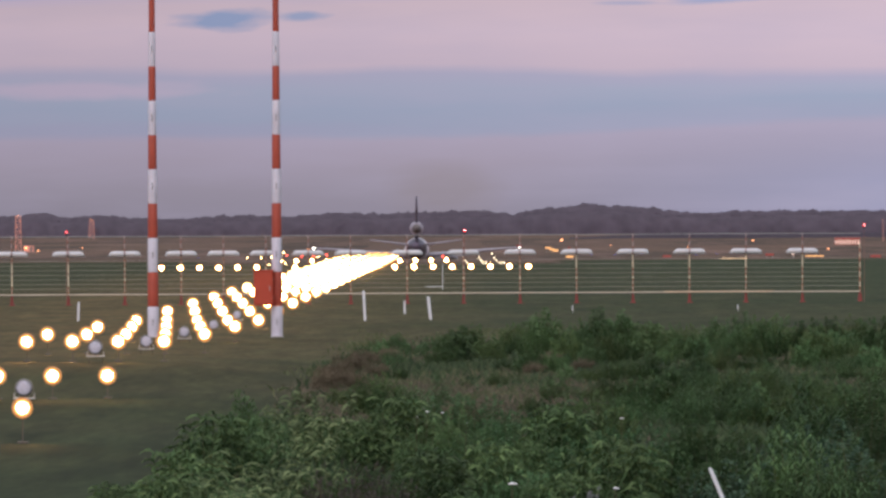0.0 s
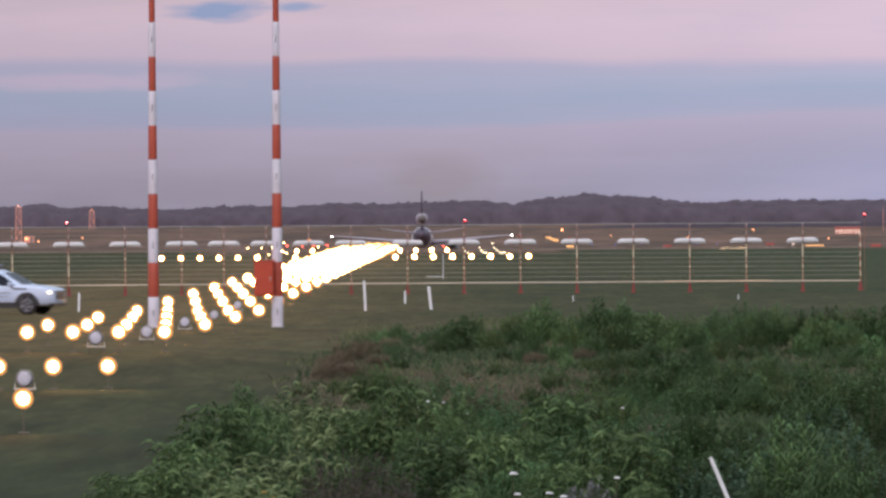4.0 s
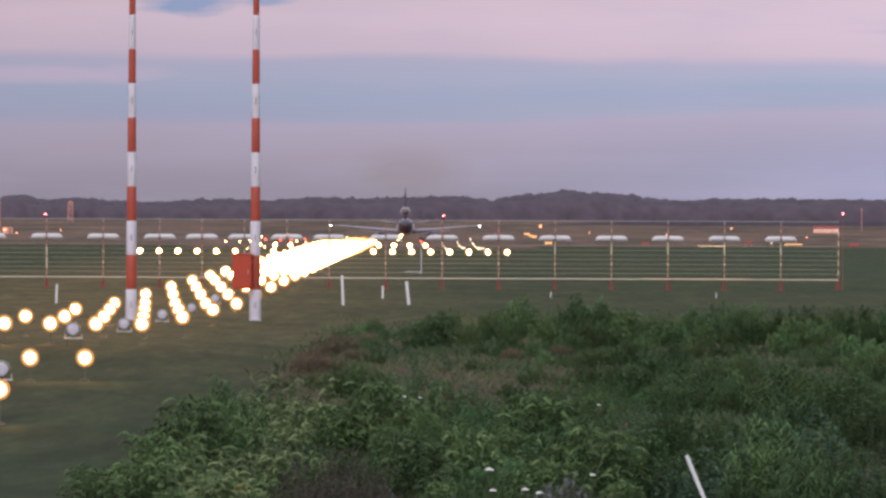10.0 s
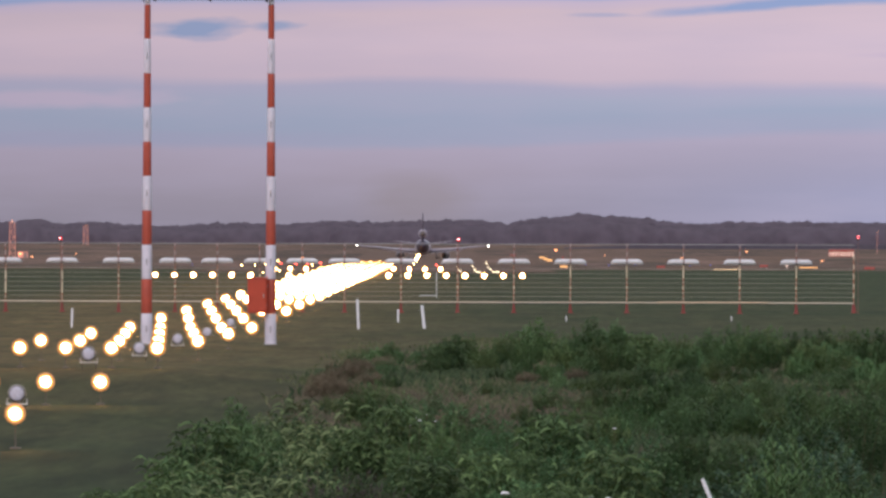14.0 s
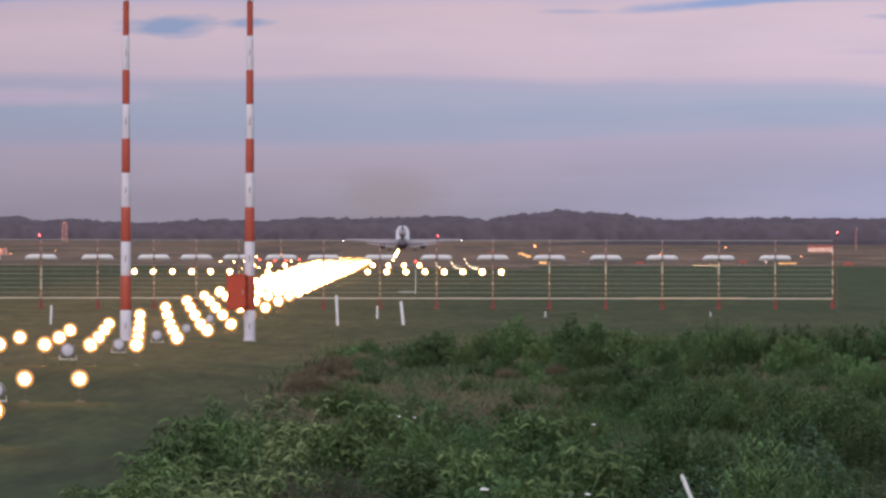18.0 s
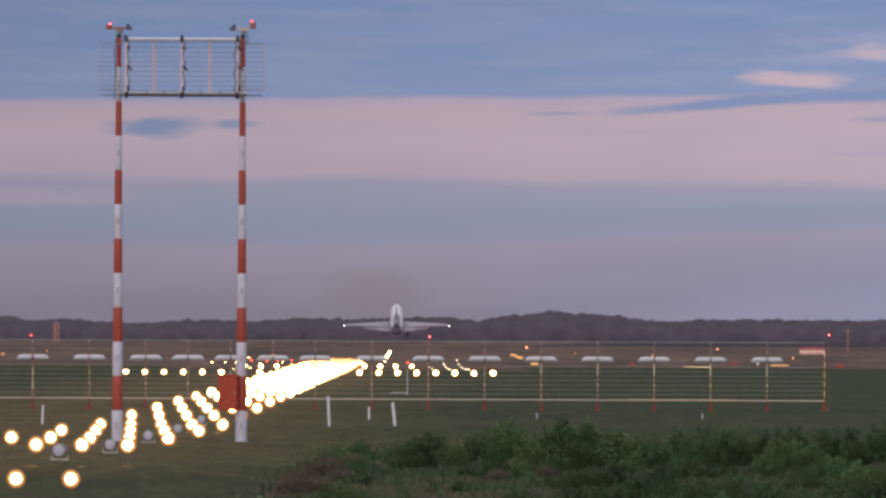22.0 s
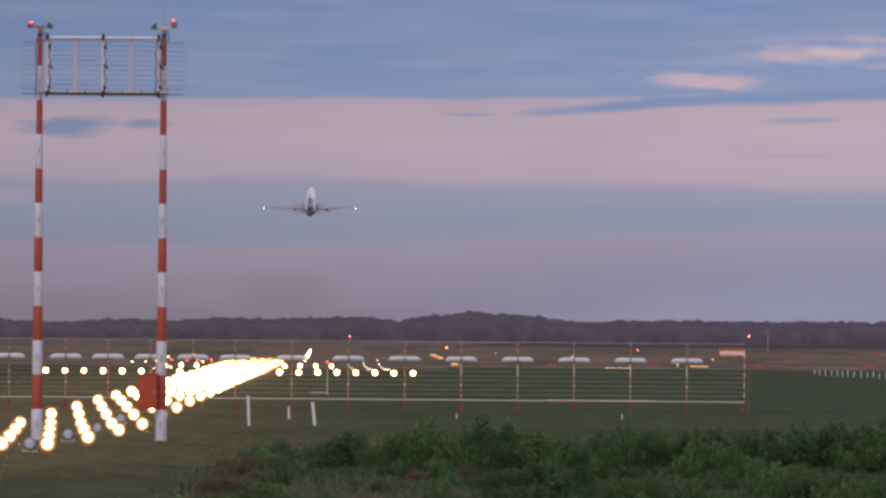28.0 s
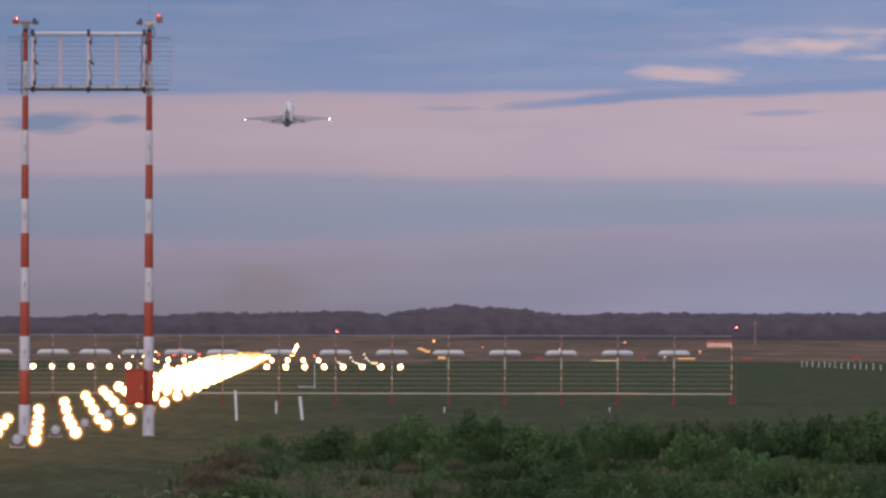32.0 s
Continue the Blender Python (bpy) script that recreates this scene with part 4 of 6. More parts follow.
# ---- stakes in the grass ----


def stake(x, y, h, lean=0.0, w=0.1, label="white marker stake standing in the grass"):
    t = thing("marker_stake", pose(x, y, ground_z(x, y) - 0.03, 0, lean, 0), label, "stake", "marker stakes")
    bm = box(B(), (0, 0, h / 2), (w, w * 0.5, h), bevel=0.008)
    part("board", bm, M_STAKE, t)
    bm = box(B(), (0, 0, h + 0.012), (w * 0.85, w * 0.4, 0.03), bevel=0.006)
    part("cap", bm, M_STAKE, t)


stake(-3.08, 300, 1.1, -2.5, 0.095)
stake(-0.62, 300, 0.88, -6.0, 0.11, "leaning white marker stake in the grass")
stake(-1.76, 330, 0.5, 0, 0.08)
stake(-13.81, 300, 0.72, 2, 0.08)
stake(5.2, 333, 0.25, 0, 0.045)
stake(12.06, 333, 0.25, 0, 0.045)
stake(2.68, 72, 0.84, -22.5, 0.036, "slanting white stake among the weeds")
# a row of short posts running along the runway's side
for i in range(17):
    f = i / 16
    stake(56.0 + 2.1 * f + 0.06 * math.sin(i * 5), 930 - 130 * f, 0.66 + 0.08 * math.sin(i * 3.3), 2.5 * math.sin(i * 7.1), 0.075, "short white post in a row across the grass")

frame_post = thing("angle_post", pose(-0.277, 500, ground_z(0, 500)), "thin white bent post in the grass", "post")
bm = rod(B(), (0, 0, 0), (0, 0, 1.6), 0.022, seg=8)
part("upright", bm, M_STAKE, frame_post)
bm = rod(B(), (-1.05, 0, 0.16), (0, 0, 0.16), 0.02, seg=8)
part("ground_bar", bm, M_STAKE, frame_post)

# ---- far signs, lamps, towers ----


def taxi_sign(px, py, d, w, h, m_, label):
    x, y, z = hit(px, py, d)
    g = ground_z(x, y)
    t = thing("taxiway_sign", pose(x, y, g), label, "sign")
    bm = box(B(), (0, 0.12, z - g), (w + 0.1, 0.2, h + 0.08), bevel=0.03)
    part("case", bm, M_BLACK, t)
    bm = box(B(), (0, 0.0, z - g), (w, 0.03, h))
    part("face", bm, m_, t, "lit face")
    for s in (-0.35, 0.35):
        bm = rod(B(), (s * w, 0.12, 0), (s * w, 0.12, max(0.05, z - g - h / 2)), 0.05, seg=6)
        part("leg", bm, M_STEEL, t)


for px, py, w, h, m_, lb in ((15.3, 5.25, 1.1, 0.3, M_SIGNYEL, "lit yellow taxiway sign"), (35.7, 5.56, 3.9, 0.09, M_SIGNWHITE, "long lit yellow taxiway sign"), (45.8, 5.3, 2.6, 0.18, M_SIGNYEL, "lit yellow taxiway sign"),
                             (40.2, 5.1, 1.2, 0.3, M_SIGNRED, "dim red taxiway sign"), (27.4, 5.25, 1.2, 0.3, M_SIGNRED, "dim red taxiway sign"), (53.4, 5.35, 1.5, 0.35, M_SIGNRED, "dim red taxiway sign"),
                             (67.0, 5.1, 1.3, 0.35, M_SIGNRED, "dim red taxiway sign"), (43.1, 5.1, 0.35, 0.3, M_SIGNTEXT, "small pale lit sign")):
    taxi_sign(px, py, 1150, w, h, m_, lb)

far_sign = thing("airfield_sign", pose(154.7, 3100, ground_z(0, 3100)), "far red illuminated sign with pale strokes that cannot be read", "sign")
bm = box(B(), (0, 0.4, 1.7), (10.2, 0.6, 3.0), bevel=0.05)
part("case", bm, M_WALL, far_sign)
bm = box(B(), (0, 0, 1.7), (9.8, 0.1, 2.7))
face = part("face", bm, M_SIGNRED, far_sign, "glowing red face")
for i in range(9):
    bm = box(B(), (-4.3 + 1.07 * i, -0.1, 1.35), (0.55, 0.06, 1.7 if i % 3 else 1.4))
    part("stroke", bm, M_SIGNTEXT, face, "pale stroke")


def lattice_tower(x, y, h, w):
    t = thing("lattice_tower", pose(x, y, ground_z(0, y)), "orange lattice tower glowing in the dusk beyond the runway", "tower", "lattice towers")
    for sx in (-1, 1):
        for sy in (-1, 1):
            bm = rod(B(), (sx * w / 2, sy * w / 2, 0), (sx * w * 0.4, sy * w * 0.4, h), 0.11 if w > 1 else 0.03, seg=5)
            part("leg", bm, M_TOWER, t)
    nseg = max(4, int(h / 1.8))
    for i in range(nseg):
        z0, z1 = h * i / nseg, h * (i + 1) / nseg
        s = 1 if i % 2 else -1
        for sy in (-1, 1):
            part("brace", rod(B(), (-s * w * 0.45, sy * w * 0.45, z0), (s * w * 0.45, sy * w * 0.45, z1), 0.09 if w > 1 else 0.025, seg=5), M_TOWER, t)
            part("rung", rod(B(), (-w * 0.45, sy * w * 0.45, z1), (w * 0.45, sy * w * 0.45, z1), 0.10 if w > 1 else 0.03, seg=5), M_TOWER, t)
    bm = ball(B(), (0, 0, h + 0.2), 0.2 if w > 1 else 0.1)
    part("top_lamp", bm, M_WARM, t)


# orange paint made lighter for the lamp light on towers and hut
M_TOWER = mat("lit_orange_tower_paint", (0.92, 0.42, 0.32), 0.5, vary=0.15)
lattice_tower(-155.0, 2900, 13.0, 2.2)
lattice_tower(-177.2, 4000, 9.5, 2.6)
lattice_tower(184.8, 3400, 9.0, 0.4)


hut = thing("equipment_hut", pose(-150.9, 2895, ground_z(0, 2895)), "small orange hut lit by a lamp beside the tower", "hut")
wall = part("wall", box(B(), (0, 0, 1.2), (3.6, 2.4, 2.4), bevel=0.05), M_TOWER, hut)
part("door", box(B(), (0.9, -1.22, 1.0), (0.9, 0.06, 1.9)), M_WALL, wall)
part("roof", box(B(), (0, 0, 2.5), (4.0, 2.8, 0.18), bevel=0.04), M_WALL, hut)
part("wall_lamp", box(B(), (-1.0, -1.3, 1.5), (0.9, 0.2, 0.7), bevel=0.08), M_WARM, hut, "bright warm lamp")


def far_lamp(px, py, d, r, label="warm lamp far across the airfield", m_=None):
    x, y, z = hit(px, py, d)
    small_light(x, y, z, r, m_ or M_WARM, label, "far airfield lamps")


for px, py, r in ((14.3, 3.3, 0.62), (20.4, 3.95, 0.25), (-17.3, 4.3, 0.5), (-51.0, 4.3, 0.4), (38.1, 3.4, 0.4), (47.5, 4.5, 0.4),
                  (-45.5, 3.9, 0.3), (30.0, 4.2, 0.35)):
    far_lamp(px, py, 2800, r * 0.66)

# lit signs standing one behind the other on the far taxiway
for px, py, w, h, m_, lb in ((12.6, 4.12, 1.9, 0.6, M_SIGNYEL, "far orange lit taxiway sign"), (13.05, 4.32, 1.6, 0.55, M_SIGNYEL, "far orange lit taxiway sign"), (13.5, 4.47, 1.9, 0.75, M_SIGNYEL, "far orange lit taxiway sign"),
                             (8.95, 3.85, 1.9, 0.45, M_SIGNRED, "dim amber sign far across the field"), (15.7, 4.95, 2.6, 0.5, M_SIGNRED, "dim red taxiway sign"), (15.2, 4.2, 0.5, 1.2, M_SIGNRED, "narrow dim red sign")):
    taxi_sign(px, py, 2700, w, h, m_, lb)


# ---- the white patrol car ----
CAR_L = 4.52


def car_section(x):
    """Half width and heights of the body at x, from the tail (0) to the nose (4.52)."""
    def at(*pts):
        return float(np.interp(x, [a for a, b in pts], [b for a, b in pts]))
    low = at((0, 0.44), (0.25, 0.34), (4.2, 0.32), (4.52, 0.36))
    belt = at((0, 0.98), (0.15, 1.08), (1.2, 1.09), (3.05, 1.02), (3.35, 1.06), (4.0, 0.995), (4.35, 0.925), (4.46, 0.87), (4.52, 0.76))
    roof = at((0, 0.98), (0.12, 1.10), (0.42, 1.52), (0.70, 1.60), (1.5, 1.66), (2.2, 1.64), (2.55, 1.54), (3.35, 1.075), (4.0, 1.015), (4.35, 0.94), (4.46, 0.88), (4.52, 0.77))
    half = at((0, 0.74), (0.2, 0.86), (0.8, 0.915), (3.7, 0.915), (4.2, 0.88), (4.42, 0.80), (4.52, 0.70))
    rhalf = at((0, 0.72), (0.4, 0.56), (1.0, 0.64), (2.3, 0.62), (2.6, 0.64), (3.35, 0.76), (4.2, 0.74), (4.52, 0.6))
    return low, belt, max(roof, belt + 0.004), half, rhalf


def build_car():
    car = thing("patrol_car", Matrix(), "white crossover patrol car with a low roof light bar", "car")
    bm = B()
    xs = [0, 0.06, 0.15, 0.28, 0.42, 0.6, 0.8, 1.0, 1.3, 1.6, 1.9, 2.2, 2.4, 2.6, 2.8, 3.0, 3.2, 3.35, 3.55, 3.8, 4.0, 4.2, 4.35, 4.46, 4.52]
    rings = []
    for x in xs:
        lo, be, ro, hw, rw = car_section(x)
        half = [(hw * 0.86, lo), (hw * 0.97, lo + 0.10), (hw, lo + 0.32), (hw * 0.995, be - 0.10), (hw * 0.965, be), (rw + (hw * 0.965 - rw) * 0.35, be + (ro - be) * 0.72), (rw * 0.93, be + (ro - be) * 0.95), (rw * 0.55, ro)]
        ring = [(x - CAR_L / 2, -y, z) for y, z in half] + [(x - CAR_L / 2, y, z) for y, z in half[::-1]]
        rings.append(ring)
    loft(bm, rings)
    body = part("body", bm, M_CAR, car, smooth=True)

    def side_glass(name, outline, s, m_=M_GLASS, proud=0.014):
        """A pane just proud of the flank: (along, lower share, upper share of the way from belt to roof)."""
        bm = B()
        cols = []
        for x, f0, f1 in outline:
            lo, be, ro, hw, rw = car_section(x)
            knee = rw + (hw * 0.965 - rw) * 0.35
            col = []
            for i in range(6):
                f = f0 + (f1 - f0) * i / 5
                y = hw * 0.965 + (knee - hw * 0.965) * f / 0.72 if f <= 0.72 else knee + (rw * 0.93 - knee) * (f - 0.72) / 0.23
                col.append(bm.verts.new((x - CAR_L / 2, s * (y + proud), be + (ro - be) * f)))
            cols.append(col)
        for a, b in zip(cols, cols[1:]):
            for i in range(5):
                bm.faces.new((a[i], b[i], b[i + 1], a[i + 1]) if s < 0 else (a[i], a[i + 1], b[i + 1], b[i]))
        part(name, bm, m_, body, "dark tinted glass" if m_ is M_GLASS else "", smooth=True)

    for s in (-1, 1):
        side_glass("window", [(0.42, 0.50, 0.56), (0.55, 0.38, 0.72), (0.74, 0.22, 0.78), (0.9, 0.15, 0.80), (1.05, 0.12, 0.81), (1.20, 0.10, 0.82)], s)
        side_glass("window", [(x, 0.07, 0.83) for x in (1.23, 1.4, 1.6, 1.8, 2.04)], s)
        side_glass("window", [(2.09, 0.05, 0.83), (2.25, 0.04, 0.83), (2.4, 0.03, 0.82), (2.6, 0.02, 0.78), (2.8, 0.02, 0.70), (2.95, 0.02, 0.58), (3.08, 0.02, 0.30)], s)
        side_glass("pillar", [(1.18, 0.06, 0.84), (1.26, 0.06, 0.84)], s, M_DARK, 0.020)
        side_glass("pillar", [(2.01, 0.05, 0.85), (2.12, 0.04, 0.85)], s, M_DARK, 0.020)
        # lower trim, sill, decals
        bm = box(B(), (-0.05, s * 0.895, 0.35), (2.06, 0.06, 0.20), bevel=0.02)
        part("sill", bm, M_BLACK, body)
        bm = B()
        for x, z, w, h in ((-0.46, 0.86, 0.26, 0.06), (-0.44, 0.76, 0.16, 0.14), (-0.54, 0.67, 0.20, 0.06), (-0.52, 0.58, 0.38, 0.05)):
            box(bm, (x, s * 0.921, z), (w, 0.012, h))
        part("decal", bm, M_DECAL, body, "grey emblem on the door")
        bm = B()
        for i in range(5):
            box(bm, (0.16 + 0.12 * i, s * 0.921, 0.78), (0.07, 0.012, 0.05))
            box(bm, (0.18 + 0.10 * i, s * 0.921, 0.66), (0.06, 0.012, 0.035))
        part("lettering_bar", bm, M_DECAL, body, "grey marks that cannot be read")
        bm = box(B(), (1.05, s * 0.918, 0.93), (0.5, 0.012, 0.06))
        part("stripe", bm, M_DECAL, body, "dark stripe on the fender")
        bm = box(B(), (-1.80, s * 0.885, 0.98), (0.36, 0.02, 0.13))
        part("stripe", bm, M_DECAL, body, "dark stripe behind the rear lamp")
        bm = box(B(), (0.72, s * 1.0, 1.10), (0.16, 0.20, 0.13), bevel=0.03)
        part("mirror", bm, M_CAR, car)
        bm = B()
        for x in (0.12, -0.8):
            box(bm, (x, s * 0.925, 0.93), (0.16, 0.02, 0.025), bevel=0.005)
        part("door_handle", bm, M_CAR, car)
        # rear lamp, head lamp, fog lamp
        bm = box(B(), (-2.08, s * 0.80, 0.98), (0.28, 0.16, 0.14), bevel=0.03)
        part("tail_lamp", bm, M_TAIL, car, "glowing red tail lamp")
        bm = box(B(), (2.02, s * 0.74, 0.80), (0.34, 0.20, 0.10), bevel=0.03)
        part("head_lamp", bm, M_HEAD, car, "lit head lamp")
        bm = ball(B(), (2.14, s * 0.66, 0.52), 0.10, scale=(0.6, 1, 0.8))
        part("fog_lamp", bm, M_BLACK, car)
        bm = rod(B(), (-1.4, s * 0.56, 1.66), (0.1, s * 0.56, 1.69), 0.02, seg=6)
        part("roof_rail", bm, M_BLACK, car)
        # wheels with arches
        for x in (-1.42, 1.30):
            bm = lathe(B(), [(-0.05, 0.34), (-0.05, 0.445), (0.05, 0.445), (0.05, 0.34)], "Y", (x, s * 0.89, 0.36), 26, caps=False)
            bmesh.ops.delete(bm, geom=[v for v in bm.verts if v.co.z < 0.30], context="VERTS")
            part("wheel_arch", bm, M_BLACK, body, "black wheel arch trim")
            wh = lathe(B(), [(-0.11, 0.22), (-0.115, 0.31), (-0.09, 0.345), (0.09, 0.345), (0.115, 0.31), (0.11, 0.22)], "Y", seg=28)
            w = part("wheel", wh, M_DARK, car, "black tyre", smooth=True)
            w.matrix_basis = pose(x, s * 0.83, 0.345)
            rim = B()
            rod(rim, (0, s * 0.02, 0), (0, s * 0.10, 0), 0.05, seg=10)
            for i in range(5):
                a = 2 * math.pi * i / 5
                rod(rim, (0.04 * math.cos(a), s * 0.09, 0.04 * math.sin(a)), (0.215 * math.cos(a), s * 0.10, 0.215 * math.sin(a)), 0.035, 0.045, seg=6)
            lathe(rim, [(s * 0.075, 0.20), (s * 0.118, 0.205), (s * 0.118, 0.235), (s * 0.075, 0.235)], "Y", seg=28, caps=False)
            part("rim", rim, M_ALLOY, w, "silver spoked rim")
            bm = rod(B(), (0, -0.03, 0), (0, 0.03, 0), 0.2, seg=20)
            part("brake_disc", bm, M_DECAL, w)
            WHEELS.append(w)
    # wind screens, grille, bumpers, roof bar
    for name, x0, x1, f0, f1 in (("windscreen", 3.30, 2.62, 0.0, 0.0), ("rear_window", 0.14, 0.40, 0.0, 0.0)):
        bm = B()
        vs = []
        for x, k in ((x0, 0.93), (x1, 0.90)):
            lo, be, ro, hw, rw = car_section(x)
            vs += [(x - CAR_L / 2 + (0.012 if name == "windscreen" else -0.02), -rw * k, ro + 0.014), (x - CAR_L / 2 + (0.012 if name == "windscreen" else -0.02), rw * k, ro + 0.014)]
        v = [bm.verts.new(q) for q in vs]
        bm.faces.new((v[0], v[1], v[3], v[2]))
        part(name, bm, M_GLASS, body, "dark tinted glass")
    bm = box(B(), (-1.86, 0, 1.535), (0.26, 1.04, 0.04), bevel=0.012)
    part("spoiler", bm, M_CAR, body)
    bm = box(B(), (2.26, 0, 0.70), (0.06, 1.00, 0.30), bevel=0.02)
    grille = part("grille", bm, M_BLACK, body)
    for z in (0.60, 0.69, 0.78):
        part("grille_slat", box(B(), (2.29, 0, z), (0.03, 0.96, 0.028), bevel=0.006), M_ALLOY, grille, "silver slat")
    bm = box(B(), (2.20, 0, 0.35), (0.18, 1.5, 0.12), bevel=0.03)
    part("front_bumper", bm, M_BLACK, body)
    bm = box(B(), (-2.16, 0, 0.42), (0.24, 1.66, 0.20), bevel=0.03)
    part("rear_bumper", bm, M_BLACK, body)
    bm = box(B(), (-0.25, 0, 1.74), (0.40, 1.05, 0.12), bevel=0.03)
    bar = part("light_bar", bm, M_DECAL, car, "low grey roof light bar, unlit")
    bm = box(B(), (-0.25, 0, 1.685), (0.5, 0.9, 0.03))
    part("bar_mount", bm, M_BLACK, bar)
    bm = box(B(), (0, 0, 0.31), (3.4, 1.5, 0.08))
    part("underbody", bm, M_DARK, body)
    return car


WHEELS, GEARS, WINGS = [], [], []
car = build_car()

# ---- the three-engined airliner; its own origin is midway between the wing tip lamps, the nose towards +y ----


def wing_ring(x, y_lead, chord, z, thick):
    pts = []
    for u, h in ((0.0, 0.0), (0.08, 0.42), (0.3, 0.55), (0.65, 0.32), (1.0, 0.02), (0.65, -0.2), (0.3, -0.35), (0.08, -0.28)):
        pts.append((x, y_lead - u * chord, z + h * thick))
    return pts


def build_airliner():
    a = thing("airliner", Matrix(), "white three-engined airliner taking off, its tail dark", "aircraft")
    z0 = -0.5
    prof = [(37.0, 0.05, -0.5), (36.6, 0.8, -0.45), (35.5, 1.6, -0.3), (33.0, 2.4, -0.1), (29.5, 2.9, 0.0), (26, 3.01, 0.0), (10, 3.01, 0), (-2, 3.01, 0), (-8, 2.6, 0.25), (-12, 1.95, 0.6), (-15, 1.2, 0.9), (-17.0, 0.5, 1.05)]
    rings = []
    for y, r, dz in prof:
        r *= 0.93
        rings.append([(r * math.cos(2 * math.pi * i / 28), y, z0 + dz + r * math.sin(2 * math.pi * i / 28)) for i in range(28)])
    bm = loft(B(), rings)
    fus = part("fuselage", bm, M_PLANE, a, smooth=True)
    bm = B()
    for s in (-1, 1):
        for k in range(3):
            box(bm, (s * (0.35 + 0.5 * k), 34.6 - 0.25 * k, z0 + 1.35), (0.42, 0.12, 0.4))
    part("cockpit_window", bm, M_GLASS, fus)
    for s in (-1, 1):
        # wing: swept, tapered, with dihedral
        rings = [wing_ring(s * x, yl, c, z, t) for x, yl, c, z, t in ((2.2, 13.0, 14.0, -2.0, 1.7), (9.0, 8.0, 9.0, -1.35, 1.0), (16.0, 2.4, 5.4, -0.65, 0.8), (22.6, -2.9, 3.0, -0.05, 0.4), (23.4, -4.0, 2.1, 0.0, 0.25))]
        w = part("wing", loft(B(), rings), M_WING, a, "pale grey swept wing", smooth=True)
        bm = loft(B(), [wing_ring(s * x, yl, c, z, 0.3) for x, yl, c, z in ((3.0, -0.8, 2.6, -2.5), (8.0, -1.2, 2.2, -2.1), (14.5, -1.8, 1.6, -1.35))])
        part("flap", bm, M_WING, w, "lowered flap")
        WINGS.append((w, s))
        bm = ball(B(), (s * 23.75, -6.5, 0.02), 0.23, 12, 8)
        part("tip_lamp", bm, M_WINGLAMP, w, "bright white wing tip lamp")
        bm = B()
        box(bm, (s * 12, 0.4, -1.3), (0.25, 3.2, 0.4), bevel=0.1)
        part("flap_fairing", bm, M_WING, w)
        # engines under the wing
        bm = lathe(B(), [(13.6, 1.15), (13.2, 1.45), (11.5, 1.55), (9.0, 1.45), (7.6, 1.15), (6.6, 0.7)], "Y", (s * 8.2, 0, -3.3), 24)
        e = part("engine", bm, M_ENGINE, a, "grey underwing engine", smooth=True)
        bm = lathe(B(), [(6.9, 0.85), (5.6, 0.55), (5.2, 0.2)], "Y", (s * 8.2, 0, -3.3), 20)
        part("exhaust", bm, M_EXHAUST, e, "dark exhaust cone")
        bm = box(B(), (s * 8.2, 9.0, -1.9), (0.3, 5.0, 1.5), bevel=0.08)
        part("pylon", bm, M_WING, e)
        # tailplane
        rings = [wing_ring(s * x, yl, c, z, t) for x, yl, c, z, t in ((0.9, -7.5, 7.0, 0.55, 0.7), (5.5, -11.0, 4.7, 1.2, 0.45), (10.8, -14.6, 2.4, 1.95, 0.2))]
        part("tailplane", loft(B(), rings), M_WING, a, "grey tailplane", smooth=True)
        # main gear, drawn up after the take-off
        bm = B()
        rod(bm, (s * 5.3, 0.3, -4.4), (s * 4.6, 0.8, -2.0), 0.18, seg=8)
        gear = part("main_gear", bm, M_STEEL, a)
        for k in (0, 1):
            for q in (-0.45, 0.45):
                bm = rod(B(), (s * 5.3 + q - 0.2, 1.0 - 1.5 * k, -4.45), (s * 5.3 + q + 0.2, 1.0 - 1.5 * k, -4.45), 0.6, seg=16)
                part("wheel", bm, M_DARK, gear)
        GEARS.append((gear, s))
    # fin with the third engine through its root
    bm = B()
    rings = []
    for z, yl, c, t in ((2.4, -4.5, 10.0, 0.9), (5.6, -8.2, 8.6, 0.75), (9.0, -12.0, 6.4, 0.55), (11.9, -15.0, 4.4, 0.36)):
        rings.append([(h * t, yl - u * c, z) for u, h in ((0.0, 0.0), (0.08, 0.4), (0.35, 0.55), (0.7, 0.35), (1.0, 0.03), (0.7, -0.35), (0.35, -0.55), (0.08, -0.4))])
    part("fin", loft(bm, rings), M_PLANEDARK, a, "dark blue fin", smooth=True)
    bm = lathe(B(), [(-4.0, 1.35), (-4.4, 1.55), (-8.0, 1.6), (-13.0, 1.6), (-16.0, 1.35), (-17.4, 1.1)], "Y", (0, 0, 4.5), 24)
    e = part("tail_engine", bm, M_WING, a, "pale grey tail engine duct", smooth=True)
    bm = lathe(B(), [(-17.2, 1.02), (-17.6, 1.0), (-18.4, 0.62), (-18.8, 0.25)], "Y", (0, 0, 4.5), 20)
    part("exhaust", bm, M_EXHAUST, e, "dark exhaust cone")
    bm = box(B(), (0, -9.5, 2.9), (0.7, 9.0, 1.6), bevel=0.2)
    part("engine_saddle", bm, M_PLANEDARK, a)
    rings = []
    for y, r, dz in ((-8.6, 2.38, 0.31), (-10, 2.18, 0.43), (-12, 1.86, 0.6), (-15, 1.15, 0.9), (-17.1, 0.50, 1.05)):
        rings.append([(r * math.cos(2 * math.pi * i / 28), y, z0 + dz + r * math.sin(2 * math.pi * i / 28)) for i in range(28)])
    part("tail_cone", loft(B(), rings), M_PLANEDARK, a, "dark blue tail cone", smooth=True)
    return a


